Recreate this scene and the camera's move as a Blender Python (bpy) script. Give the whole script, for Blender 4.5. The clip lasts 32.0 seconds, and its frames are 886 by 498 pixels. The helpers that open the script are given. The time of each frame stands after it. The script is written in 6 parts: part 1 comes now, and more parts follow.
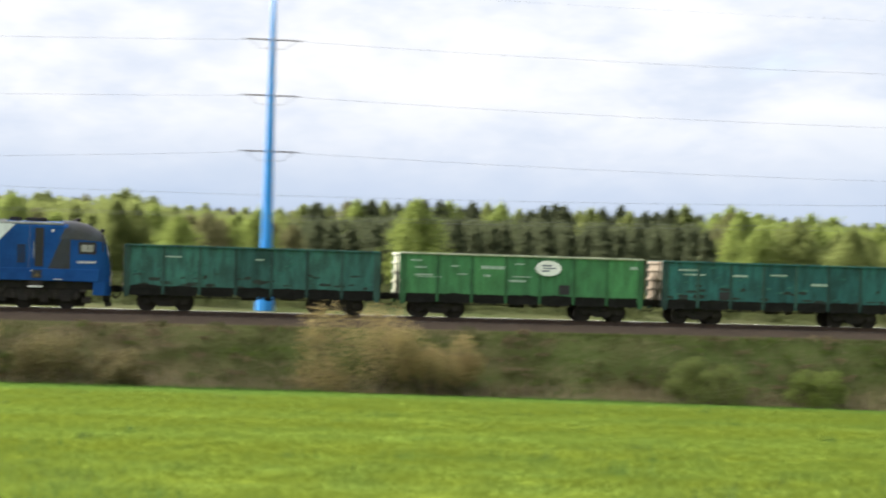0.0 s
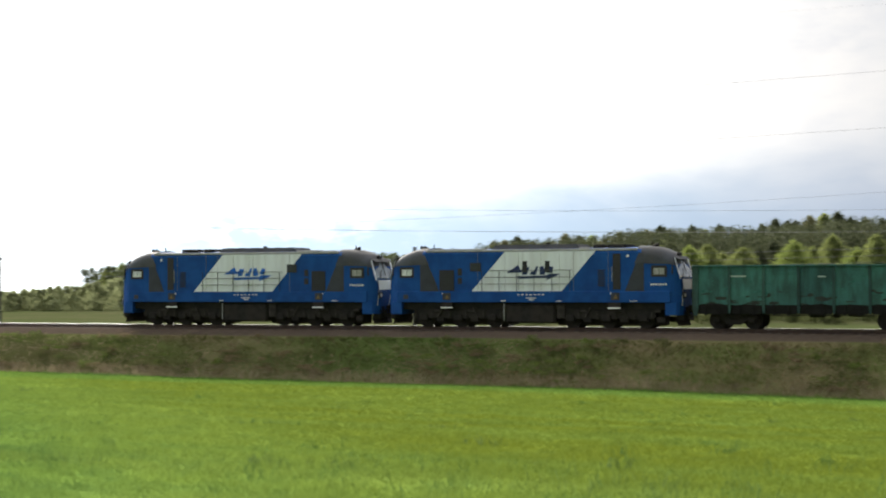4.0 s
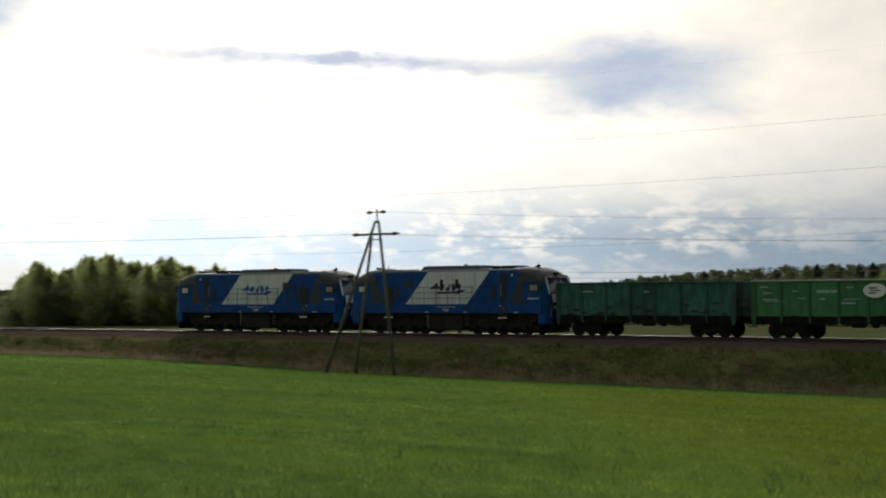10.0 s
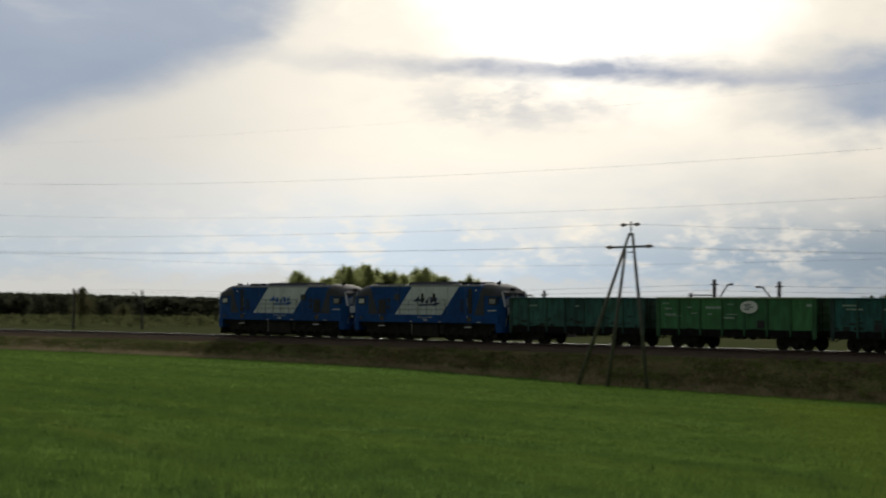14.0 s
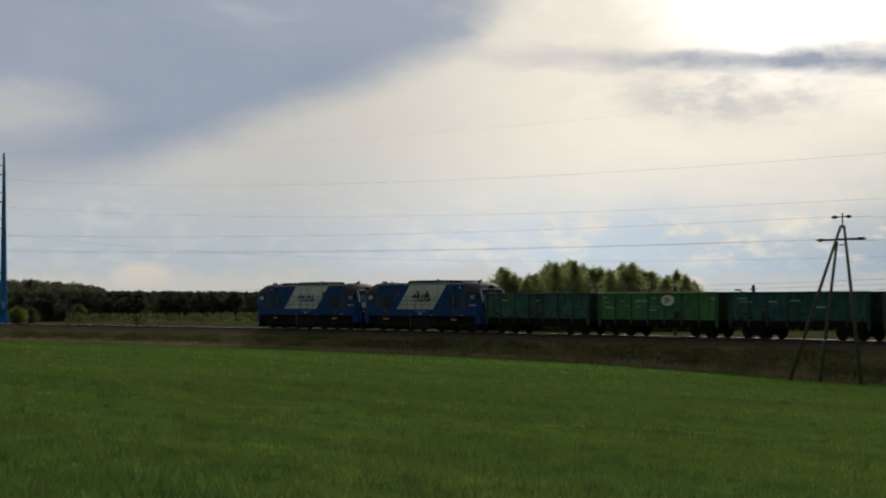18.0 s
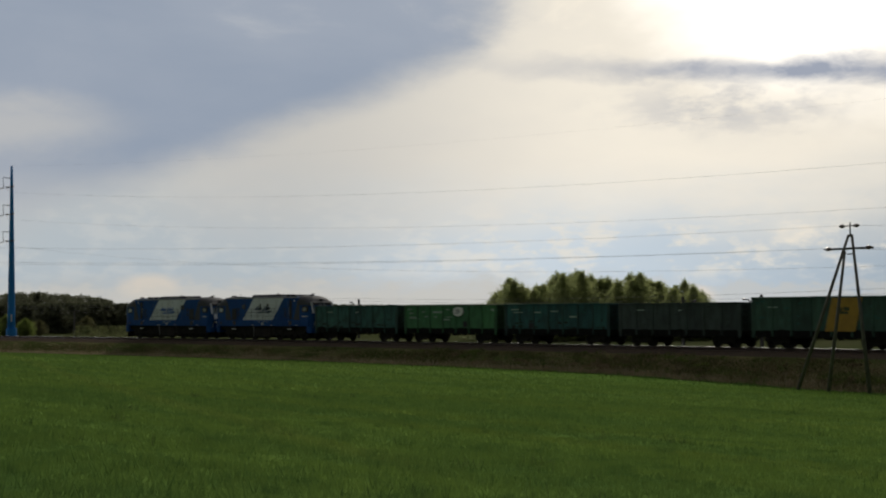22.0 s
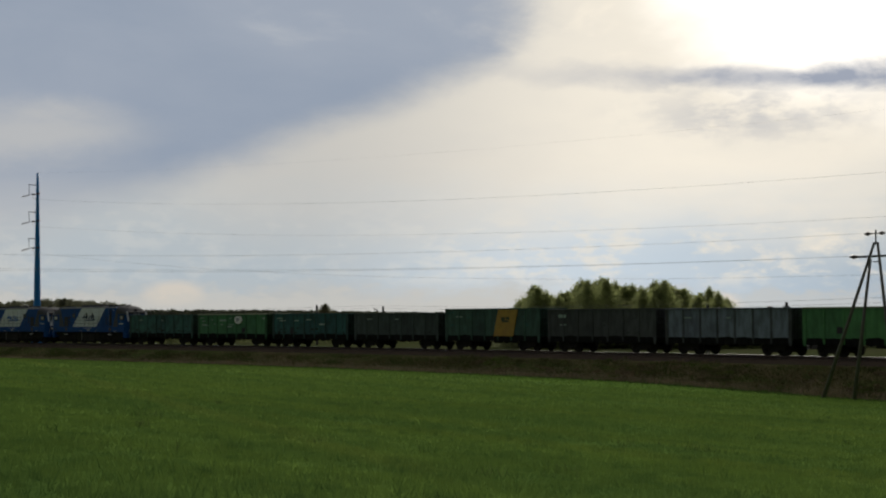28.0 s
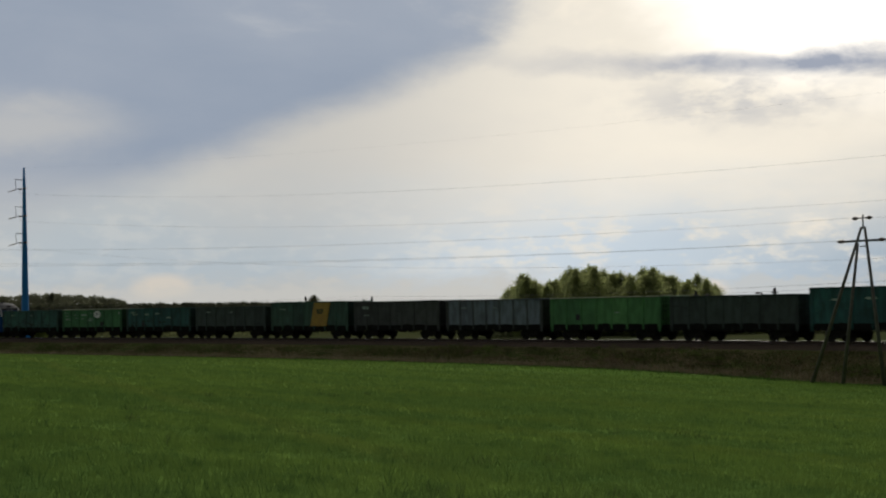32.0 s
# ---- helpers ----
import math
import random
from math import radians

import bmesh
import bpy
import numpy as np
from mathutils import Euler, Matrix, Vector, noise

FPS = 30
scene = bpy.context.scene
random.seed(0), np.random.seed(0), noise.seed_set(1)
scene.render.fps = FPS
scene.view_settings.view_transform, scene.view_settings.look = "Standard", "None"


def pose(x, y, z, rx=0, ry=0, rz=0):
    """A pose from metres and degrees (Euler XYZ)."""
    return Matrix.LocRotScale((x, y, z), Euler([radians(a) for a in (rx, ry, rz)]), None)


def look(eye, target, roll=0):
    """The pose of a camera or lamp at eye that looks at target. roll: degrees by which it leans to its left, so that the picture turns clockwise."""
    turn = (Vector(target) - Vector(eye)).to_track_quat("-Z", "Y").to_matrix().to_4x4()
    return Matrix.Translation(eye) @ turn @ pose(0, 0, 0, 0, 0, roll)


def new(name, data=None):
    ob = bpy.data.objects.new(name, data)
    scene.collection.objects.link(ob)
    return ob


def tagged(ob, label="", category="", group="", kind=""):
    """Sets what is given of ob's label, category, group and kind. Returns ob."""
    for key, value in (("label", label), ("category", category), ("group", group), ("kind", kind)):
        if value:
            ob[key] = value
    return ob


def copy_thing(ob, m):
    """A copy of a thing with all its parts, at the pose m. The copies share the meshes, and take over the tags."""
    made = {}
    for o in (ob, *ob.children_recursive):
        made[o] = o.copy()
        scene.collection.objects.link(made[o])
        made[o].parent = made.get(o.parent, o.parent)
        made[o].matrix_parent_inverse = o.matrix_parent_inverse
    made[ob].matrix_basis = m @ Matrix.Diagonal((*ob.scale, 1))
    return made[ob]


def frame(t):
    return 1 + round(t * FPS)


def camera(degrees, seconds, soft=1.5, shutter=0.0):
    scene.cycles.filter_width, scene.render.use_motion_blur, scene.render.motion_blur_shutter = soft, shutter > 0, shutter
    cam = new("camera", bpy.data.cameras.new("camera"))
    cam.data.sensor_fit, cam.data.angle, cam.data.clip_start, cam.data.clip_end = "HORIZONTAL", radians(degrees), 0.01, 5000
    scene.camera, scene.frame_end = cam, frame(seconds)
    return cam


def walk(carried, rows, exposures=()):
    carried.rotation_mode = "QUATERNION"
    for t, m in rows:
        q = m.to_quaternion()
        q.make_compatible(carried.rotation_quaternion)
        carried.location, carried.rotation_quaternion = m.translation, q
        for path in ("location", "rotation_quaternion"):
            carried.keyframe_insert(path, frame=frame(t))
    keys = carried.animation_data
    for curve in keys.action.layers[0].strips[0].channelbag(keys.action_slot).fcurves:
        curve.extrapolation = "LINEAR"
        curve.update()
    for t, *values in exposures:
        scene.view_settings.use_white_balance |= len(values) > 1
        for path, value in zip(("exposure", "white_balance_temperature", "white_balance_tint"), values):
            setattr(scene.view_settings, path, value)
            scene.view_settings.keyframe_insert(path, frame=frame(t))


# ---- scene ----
cam = camera(28.921, 32.0, soft=2.0, shutter=0.85)
EYE = (0.0, 0.0, 2.82)


def aim(heading, pitch, roll):
    """Pose of the camera: heading in degrees to the left of +Y, pitch upwards."""
    h, p = radians(heading), radians(pitch)
    way = Vector((-math.sin(h) * math.cos(p), math.cos(h) * math.cos(p), math.sin(p)))
    return look(EYE, Vector(EYE) + 50 * way, roll)


PAN = [(0, -10.088, 0.478, 1.721), (0.5, -5.016, 0.237, 1.335), (1, 3.972, 0.204, 0.841), (1.5, 9.970, 0.077, 0.937), (2, 14.786, 0.426, 0.700), (2.5, 18.074, 0.585, 0.602), (3, 21.238, 0.613, 0.532), (3.5, 24.107, 0.810, 0.055), (5.5, 30.857, 0.643, -0.421), (6, 32.606, 0.651, -0.492), (6.5, 33.917, 0.901, -0.589), (7, 35.054, 1.106, -0.573), (7.5, 36.409, 1.143, -0.516), (8, 37.914, 1.189, -0.627), (8.5, 39.236, 1.403, -0.765), (9, 40.394, 1.532, -0.623), (9.5, 41.980, 1.473, -0.427), (10, 43.391, 1.421, -0.402), (10.5, 44.606, 1.530, -0.467), (11, 45.551, 1.686, -0.354), (11.5, 46.687, 2.011, -0.419), (12, 47.933, 2.025, -0.298), (12.5, 49.268, 1.930, -0.234), (13, 49.631, 1.899, 0.216), (13.5, 50.317, 1.908, 0.392), (14, 51.832, 1.832, 0.304), (14.5, 53.210, 1.763, 0.189), (16.5, 56.300, 1.232, 0.120), (17, 57.235, 1.204, -0.104), (17.5, 57.951, 1.552, -0.220), (18, 58.686, 1.690, -0.136), (18.5, 59.243, 1.757, -0.130), (19, 59.922, 1.836, -0.147), (19.5, 59.960, 1.891, -0.287), (20, 59.805, 1.923, -0.294), (20.5, 59.511, 1.991, -0.137), (21, 59.248, 2.066, -0.100), (21.5, 59.155, 2.064, -0.200), (22, 58.934, 2.052, -0.371), (22.5, 58.829, 2.000, -0.503), (23, 58.757, 1.866, -0.679), (23.5, 58.736, 1.856, -0.696), (24, 58.782, 1.732, -0.722), (24.5, 59.028, 1.689, -0.658), (25, 59.133, 1.697, -0.539), (25.5, 59.172, 1.815, -0.420), (27.5, 59.427, 2.187, -0.550), (28, 59.743, 2.297, -0.281), (28.5, 60.037, 2.341, -0.370), (29, 60.311, 2.373, -0.450), (29.5, 60.622, 2.349, -0.504), (30, 60.596, 2.589, -0.326), (30.5, 59.675, 2.457, -0.369), (31, 59.541, 2.216, -0.480), (31.5, 59.524, 2.153, -0.775), (32, 59.348, 1.952, -1.005)]
EXPOSE = [(0, 2.8), (2, 2.75), (3.5, 2.4), (6, 1.68), (8, 1.26), (9, 1.0), (11, 0.46), (13, 0.29), (16, 0.02), (19, -0.02), (32, 0.0)]
walk(cam, [(t, aim(a, b, c)) for t, a, b, c in PAN], EXPOSE)

# ---- world and sun ----
SUN_HEADING, SUN_UP = 47.0, 14.0
world = bpy.data.worlds.new("overcast_sky")
scene.world = world
world.use_nodes = True
wn, wl = world.node_tree.nodes, world.node_tree.links
wn.clear()


def wmath(op, a, b=None, c=None, clamp=False):
    n = wn.new("ShaderNodeMath")
    n.operation, n.use_clamp = op, clamp
    for i, v in enumerate((a, b, c)):
        if v is None:
            continue
        if isinstance(v, (int, float)):
            n.inputs[i].default_value = v
        else:
            wl.new(v, n.inputs[i])
    return n.outputs[0]


def wstep(v, lo, hi):
    n = wn.new("ShaderNodeMapRange")
    n.interpolation_type = "SMOOTHSTEP"
    wl.new(v, n.inputs[0])
    n.inputs[1].default_value, n.inputs[2].default_value = lo, hi
    return n.outputs[0]


def wmix(f, a, b):
    n = wn.new("ShaderNodeMix")
    n.data_type = "RGBA"
    for sock, v in ((n.inputs[0], f), (n.inputs[6], a), (n.inputs[7], b)):
        if isinstance(v, tuple):
            sock.default_value = (*v, 1)
        elif isinstance(v, (int, float)):
            sock.default_value = v
        else:
            wl.new(v, sock)
    return n.outputs[2]


def wnoise(vec, scale, detail=5.0, rough=0.55, dist=0.0):
    n = wn.new("ShaderNodeTexNoise")
    wl.new(vec, n.inputs["Vector"])
    n.inputs["Scale"].default_value, n.inputs["Detail"].default_value = scale, detail
    n.inputs["Roughness"].default_value, n.inputs["Distortion"].default_value = rough, dist
    return n.outputs["Fac"]


def build_sky():
    tc = wn.new("ShaderNodeTexCoord")
    sep = wn.new("ShaderNodeSeparateXYZ")
    wl.new(tc.outputs["Generated"], sep.inputs[0])
    x, y, z = sep.outputs
    az = wmath("MULTIPLY", wmath("ARCTAN2", wmath("MULTIPLY", x, -1.0), y), 57.2958)
    el = wmath("MULTIPLY", wmath("ARCSINE", z), 57.2958)
    comb = wn.new("ShaderNodeCombineXYZ")
    wl.new(wmath("MULTIPLY", az, 0.1), comb.inputs[0])
    wl.new(wmath("MULTIPLY", el, 0.22), comb.inputs[1])
    plane = comb.outputs[0]
    n_big = wnoise(plane, 1.1, 6.0, 0.55, 0.3)
    n_mid = wnoise(plane, 3.4, 7.0, 0.6, 0.2)
    wob = wmath("SUBTRACT", n_mid, 0.5)
    wob2 = wmath("SUBTRACT", n_big, 0.5)

    def blob(a0, e0, ra, re, wa=4.0, soft=0.9):
        """1 inside an uneven oval of cloud at heading a0, elevation e0."""
        da = wmath("DIVIDE", wmath("ADD", wmath("SUBTRACT", az, a0), wmath("MULTIPLY", wob2, wa)), ra)
        de = wmath("DIVIDE", wmath("ADD", wmath("SUBTRACT", el, e0), wmath("MULTIPLY", wob, wa * 0.55)), re)
        d = wmath("SQRT", wmath("ADD", wmath("MULTIPLY", da, da), wmath("MULTIPLY", de, de)))
        return wmath("SUBTRACT", 1.0, wstep(d, 1.0 - soft, 1.0 + soft * 0.35))

    # brightness falls with the angle from the hidden sun
    sh, se = radians(SUN_HEADING), radians(SUN_UP)
    sv = (-math.sin(sh) * math.cos(se), math.cos(sh) * math.cos(se), math.sin(se))
    dot = wn.new("ShaderNodeVectorMath")
    dot.operation = "DOT_PRODUCT"
    wl.new(tc.outputs["Generated"], dot.inputs[0])
    dot.inputs[1].default_value = sv
    ang = wmath("MULTIPLY", wmath("ARCCOSINE", wmath("MINIMUM", dot.outputs["Value"], 0.99999)), 57.2958)
    near = wmath("SUBTRACT", 1.0, wstep(wmath("ADD", ang, wmath("MULTIPLY", wob2, 6.0)), 1.8, 8.7))
    away = wmath("SUBTRACT", 1.0, wstep(az, 95.0, 150.0))
    mid = wmath("MULTIPLY", wstep(az, 5.0, 50.0), away)
    mid2 = wmath("MULTIPLY", wstep(az, 30.0, 56.0), away)
    early = wstep(az, 6.0, 36.0)
    midp = wmath("MULTIPLY", wstep(az, 31.0, 57.0), away)
    nishita = wn.new("ShaderNodeTexSky")
    nishita.sky_type, nishita.sun_disc = "NISHITA", False
    nishita.sun_elevation, nishita.sun_rotation = radians(SUN_UP), radians(-SUN_HEADING)
    blue = wn.new("ShaderNodeMix")
    blue.data_type, blue.blend_type = "RGBA", "MULTIPLY"
    blue.inputs[0].default_value = 1.0
    wl.new(nishita.outputs[0], blue.inputs[6])
    blue.inputs[7].default_value = (0.10, 0.10, 0.10, 1)
    # cloud sheet: cool far from the sun, cream towards it
    sheet = wmix(mid, (0.148, 0.150, 0.155), (0.93, 0.86, 0.735))
    sheet = wmix(wmath("MULTIPLY", wstep(az, 52.0, 65.0), away), sheet, (0.575, 0.56, 0.525))
    grey = wmix(mid2, wmix(early, (0.092, 0.106, 0.132), (0.22, 0.24, 0.27)), (0.38, 0.41, 0.47))
    pale = wmix(midp, wmix(early, (0.082, 0.098, 0.125), (0.158, 0.208, 0.258)), (0.55, 0.645, 0.735))
    pale = wmix(wmath("MULTIPLY", wstep(az, 56.0, 66.0), away), pale, (0.385, 0.475, 0.55))
    pale = wmix(wmath("MULTIPLY", wmath("SUBTRACT", 1.0, wstep(wmath("ADD", el, wmath("MULTIPLY", wob, 2.0)), 0.5, 1.5)), wmath("MULTIPLY", wmath("MULTIPLY", wstep(az, 48.0, 58.0), away), 0.65)), pale, (0.50, 0.485, 0.45))
    texture = wstep(wmath("ADD", wmath("MULTIPLY", n_mid, 0.35), wmath("MULTIPLY", n_big, 0.65)), 0.40, 0.66)
    amount = wmath("ADD", wmath("SUBTRACT", 0.74, wmath("MULTIPLY", wstep(az, 4.0, 22.0), 0.49)), wmath("MULTIPLY", wstep(az, 38.0, 50.0), -0.17))
    col = wmix(wmath("MULTIPLY", texture, amount), sheet, grey)
    # clear blue band above the horizon with soft cumulus in it
    low = wmath("SUBTRACT", 1.0, wstep(wmath("ADD", el, wmath("MULTIPLY", wob2, 5.0)), 1.2, 5.4))
    side = wmath("SUBTRACT", 1.0, wstep(az, 50.0, 64.0))
    low = wmath("MULTIPLY", low, wmath("ADD", 0.7, wmath("MULTIPLY", side, 0.27)))
    col = wmix(low, col, pale)
    n_fine = wnoise(plane, 10.5, 6.0, 0.6, 0.15)
    lumps = wmath("ADD", wmath("MULTIPLY", wnoise(plane, 4.1, 6.0, 0.6), 0.55), wmath("MULTIPLY", n_fine, 0.45))
    puff = wstep(lumps, 0.47, 0.60)
    belt = wmath("MULTIPLY", wstep(el, 0.7, 1.5), wmath("SUBTRACT", 1.0, wstep(wmath("ADD", el, wmath("MULTIPLY", wob2, 3.0)), 2.2, 4.8)))
    belt = wmath("MULTIPLY", wmath("MULTIPLY", belt, wstep(az, 24.0, 40.0)), wmath("SUBTRACT", 1.0, wmath("MULTIPLY", wstep(az, 55.0, 63.0), 0.75)))
    col = wmix(wmath("MULTIPLY", wmath("MULTIPLY", puff, belt), 0.68), col, wmix(mid, (0.14, 0.143, 0.146), (0.82, 0.765, 0.665)))
    col = wmix(wmath("MULTIPLY", blob(68.6, 0.85, 1.15, 0.48, 1.0, 0.5), 0.85), col, (0.66, 0.60, 0.52))
    # a low bank of pale cumulus right on the horizon
    haze = wmath("MULTIPLY", wmath("SUBTRACT", 1.0, wstep(wmath("ADD", el, wmath("MULTIPLY", wmath("SUBTRACT", n_fine, 0.5), 2.2)), 0.55, 1.05)), wstep(az, 30.0, 44.0))
    col = wmix(wmath("MULTIPLY", haze, 0.6), col, wmix(mid, (0.145, 0.148, 0.15), (0.57, 0.555, 0.515)))
    # grey-blue holes and streaks
    holes = wmath("MAXIMUM", wmath("MULTIPLY", blob(37.2, 7.0, 4.2, 1.75, 5.0, 0.8), 0.95), wmath("MULTIPLY", blob(31.0, 4.6, 6.0, 1.2, 5.0), 0.12))
    tilt = wmath("MULTIPLY", wmath("SUBTRACT", az, 46.5), 0.035)
    da = wmath("DIVIDE", wmath("ADD", wmath("SUBTRACT", az, 46.8), wmath("MULTIPLY", wob2, 5.0)), 8.6)
    de = wmath("DIVIDE", wmath("SUBTRACT", wmath("ADD", wmath("SUBTRACT", el, 7.7), wmath("MULTIPLY", wob, 1.3)), tilt), 0.46)
    d = wmath("SQRT", wmath("ADD", wmath("MULTIPLY", da, da), wmath("MULTIPLY", de, de)))
    streak = wmath("MULTIPLY", wmath("SUBTRACT", 1.0, wstep(d, 0.0, 1.6)), 0.95)
    torn = wstep(wnoise(plane, 5.5, 6.0, 0.6), 0.36, 0.6)
    streak = wmath("MULTIPLY", streak, wmath("ADD", 0.76, wmath("MULTIPLY", torn, 0.24)))
    streak = wmath("MAXIMUM", streak, wmath("MULTIPLY", wmath("MULTIPLY", blob(49.5, 6.7, 4.6, 0.9, 3.0), torn), 0.42))
    # hidden sun's glare
    col = wmix(near, col, (1.9, 1.8, 1.65))
    col = wmix(wmath("MULTIPLY", holes, wmath("ADD", 0.84, wmath("MULTIPLY", torn, 0.1))), col, (0.255, 0.315, 0.415))
    col = wmix(wmath("MINIMUM", wmath("MULTIPLY", streak, 1.1), 0.95), col, (0.305, 0.345, 0.435))
    # dark cloud bank to the far heading, its lower edge slanting up towards the sun
    line = wmath("SUBTRACT", wmath("ADD", el, wmath("MULTIPLY", wob, 1.2)), wmath("SUBTRACT", 8.35, wmath("MULTIPLY", wmath("SUBTRACT", az, 57.3), 0.37)))
    bank = wmath("MULTIPLY", wstep(line, -0.55, 1.35), wstep(wmath("ADD", az, wmath("MULTIPLY", wob, 3.0)), 55.6, 58.8))
    bank = wmath("MULTIPLY", bank, wmath("SUBTRACT", 1.0, wmath("MULTIPLY", blob(73.6, 6.1, 4.6, 1.15, 3.0, 0.8), 0.6)))
    bank = wmath("MULTIPLY", bank, wmath("SUBTRACT", 1.0, wmath("MULTIPLY", wmath("SUBTRACT", 1.0, wstep(el, 2.6, 5.6)), 0.75)))
    bank = wmath("MULTIPLY", bank, wmath("SUBTRACT", 1.0, wstep(az, 120.0, 160.0)))
    bank = wmath("MULTIPLY", bank, wmath("SUBTRACT", 1.0, wstep(el, 16.0, 30.0)))
    col = wmix(wmath("MULTIPLY", bank, 0.92), col, wmix(wstep(n_big, 0.3, 0.7), (0.27, 0.328, 0.425), (0.325, 0.375, 0.46)))
    gap = wstep(n_big, 0.62, 0.80)
    col = wmix(wmath("MULTIPLY", gap, 0.12), col, blue.outputs[2])
    # an overcast sky is brightest overhead
    over = wn.new("ShaderNodeVectorMath")
    over.operation = "SCALE"
    wl.new(col, over.inputs[0])
    wl.new(wmath("ADD", 1.0, wmath("MULTIPLY", wstep(el, 12.0, 60.0), 0.55)), over.inputs["Scale"])
    col = over.outputs[0]
    below = wstep(el, -2.0, -0.3)
    col = wmix(below, (0.09, 0.11, 0.06), col)
    # the sky opposite the sun is the dimmest
    behind = wmath("SUBTRACT", 1.0, wmath("MULTIPLY", wstep(ang, 70.0, 125.0), 0.45))
    dim = wn.new("ShaderNodeVectorMath")
    dim.operation = "SCALE"
    wl.new(col, dim.inputs[0])
    wl.new(behind, dim.inputs["Scale"])
    col = dim.outputs[0]
    bg = wn.new("ShaderNodeBackground")
    wl.new(col, bg.inputs[0])
    out = wn.new("ShaderNodeOutputWorld")
    wl.new(bg.outputs[0], out.inputs[0])


build_sky()
sun = new("sun", bpy.data.lights.new("sun", "SUN"))
sun.data.energy, sun.data.angle, sun.data.color = 1.35, radians(14), (1.0, 0.93, 0.82)
sun.matrix_world = look((-math.sin(radians(SUN_HEADING)) * 100, math.cos(radians(SUN_HEADING)) * 100, 100 * math.tan(radians(SUN_UP + 12))), (0, 0, 0))


# ---- materials ----
def material(name, base, second=None, rough=0.7, metal=0.0, scale=3.0, bump=0.0, third=None, scale2=0.4, amount2=0.5, random_tint=0.0, island=0.0, translucent=0.0, stretch=(1, 1, 1), world_space=False, spec=0.3, grain=0.15, soft=0.0):
    m = bpy.data.materials.new(name)
    m.use_nodes = True
    nt = m.node_tree
    n, l = nt.nodes, nt.links
    bsdf = n["Principled BSDF"]
    bsdf.inputs["Roughness"].default_value, bsdf.inputs["Metallic"].default_value = rough, metal
    bsdf.inputs["Specular IOR Level"].default_value = spec
    if world_space:
        src = n.new("ShaderNodeNewGeometry").outputs["Position"]
    else:
        src = n.new("ShaderNodeTexCoord").outputs["Object"]
    mp = n.new("ShaderNodeMapping")
    mp.inputs["Scale"].default_value = stretch
    l.new(src, mp.inputs[0])

    def tex(s, d=6.0):
        t = n.new("ShaderNodeTexNoise")
        t.inputs["Scale"].default_value, t.inputs["Detail"].default_value = s, d
        l.new(mp.outputs[0], t.inputs["Vector"])
        return t.outputs["Fac"]

    def ramp(v, lo, hi):
        r = n.new("ShaderNodeMapRange")
        r.interpolation_type = "SMOOTHSTEP"
        l.new(v, r.inputs[0])
        r.inputs[1].default_value, r.inputs[2].default_value = lo, hi
        return r.outputs[0]

    def mix(f, a, b, kind="MIX"):
        x = n.new("ShaderNodeMix")
        x.data_type, x.blend_type = "RGBA", kind
        for sock, v in ((x.inputs[0], f), (x.inputs[6], a), (x.inputs[7], b)):
            if isinstance(v, tuple):
                sock.default_value = (*v, 1)
            elif isinstance(v, (int, float)):
                sock.default_value = v
            else:
                l.new(v, sock)
        return x.outputs[2]

    col = mix(ramp(tex(scale), 0.38, 0.66), base, second or tuple(c * 0.72 for c in base))
    if third:
        f = n.new("ShaderNodeMath")
        f.operation = "MULTIPLY"
        l.new(ramp(tex(scale2), 0.42, 0.68), f.inputs[0])
        f.inputs[1].default_value = amount2
        col = mix(f.outputs[0], col, third)
    if grain:
        g = ramp(tex(scale * 9, 3.0), 0.2, 0.8)
        col = mix(grain, col, mix(g, tuple(c * 0.45 for c in base), tuple(min(1, c * 1.6) for c in base)))
    if random_tint or island:
        rnd = n.new("ShaderNodeNewGeometry").outputs["Random Per Island"] if island else n.new("ShaderNodeObjectInfo").outputs["Random"]
        k = island or random_tint
        hv = n.new("ShaderNodeHueSaturation")
        hr = n.new("ShaderNodeMapRange")
        l.new(rnd, hr.inputs[0])
        hr.inputs[3].default_value, hr.inputs[4].default_value = 1 - k, 1 + k
        l.new(hr.outputs[0], hv.inputs["Value"])
        hh = n.new("ShaderNodeMapRange")
        l.new(rnd, hh.inputs[0])
        hh.inputs[3].default_value, hh.inputs[4].default_value = 0.5 + 0.03 * k, 0.5 - 0.05 * k
        l.new(hh.outputs[0], hv.inputs["Hue"])
        l.new(col, hv.inputs["Color"])
        col = hv.outputs[0]
    l.new(col, bsdf.inputs["Base Color"])
    if bump:
        b = n.new("ShaderNodeBump")
        b.inputs["Strength"].default_value, b.inputs["Distance"].default_value = bump, 0.05
        l.new(tex(scale * 4), b.inputs["Height"])
        l.new(b.outputs[0], bsdf.inputs["Normal"])
    if soft:
        # a crown of small leaves catches the light like one soft surface
        up = n.new("ShaderNodeCombineXYZ")
        up.inputs[2].default_value = 1.0
        blend = n.new("ShaderNodeMix")
        blend.data_type = "VECTOR"
        blend.inputs[0].default_value = soft
        l.new(n.new("ShaderNodeNewGeometry").outputs["Normal"], blend.inputs[4])
        l.new(up.outputs[0], blend.inputs[5])
        unit = n.new("ShaderNodeVectorMath")
        unit.operation = "NORMALIZE"
        l.new(blend.outputs[1], unit.inputs[0])
        l.new(unit.outputs[0], bsdf.inputs["Normal"])
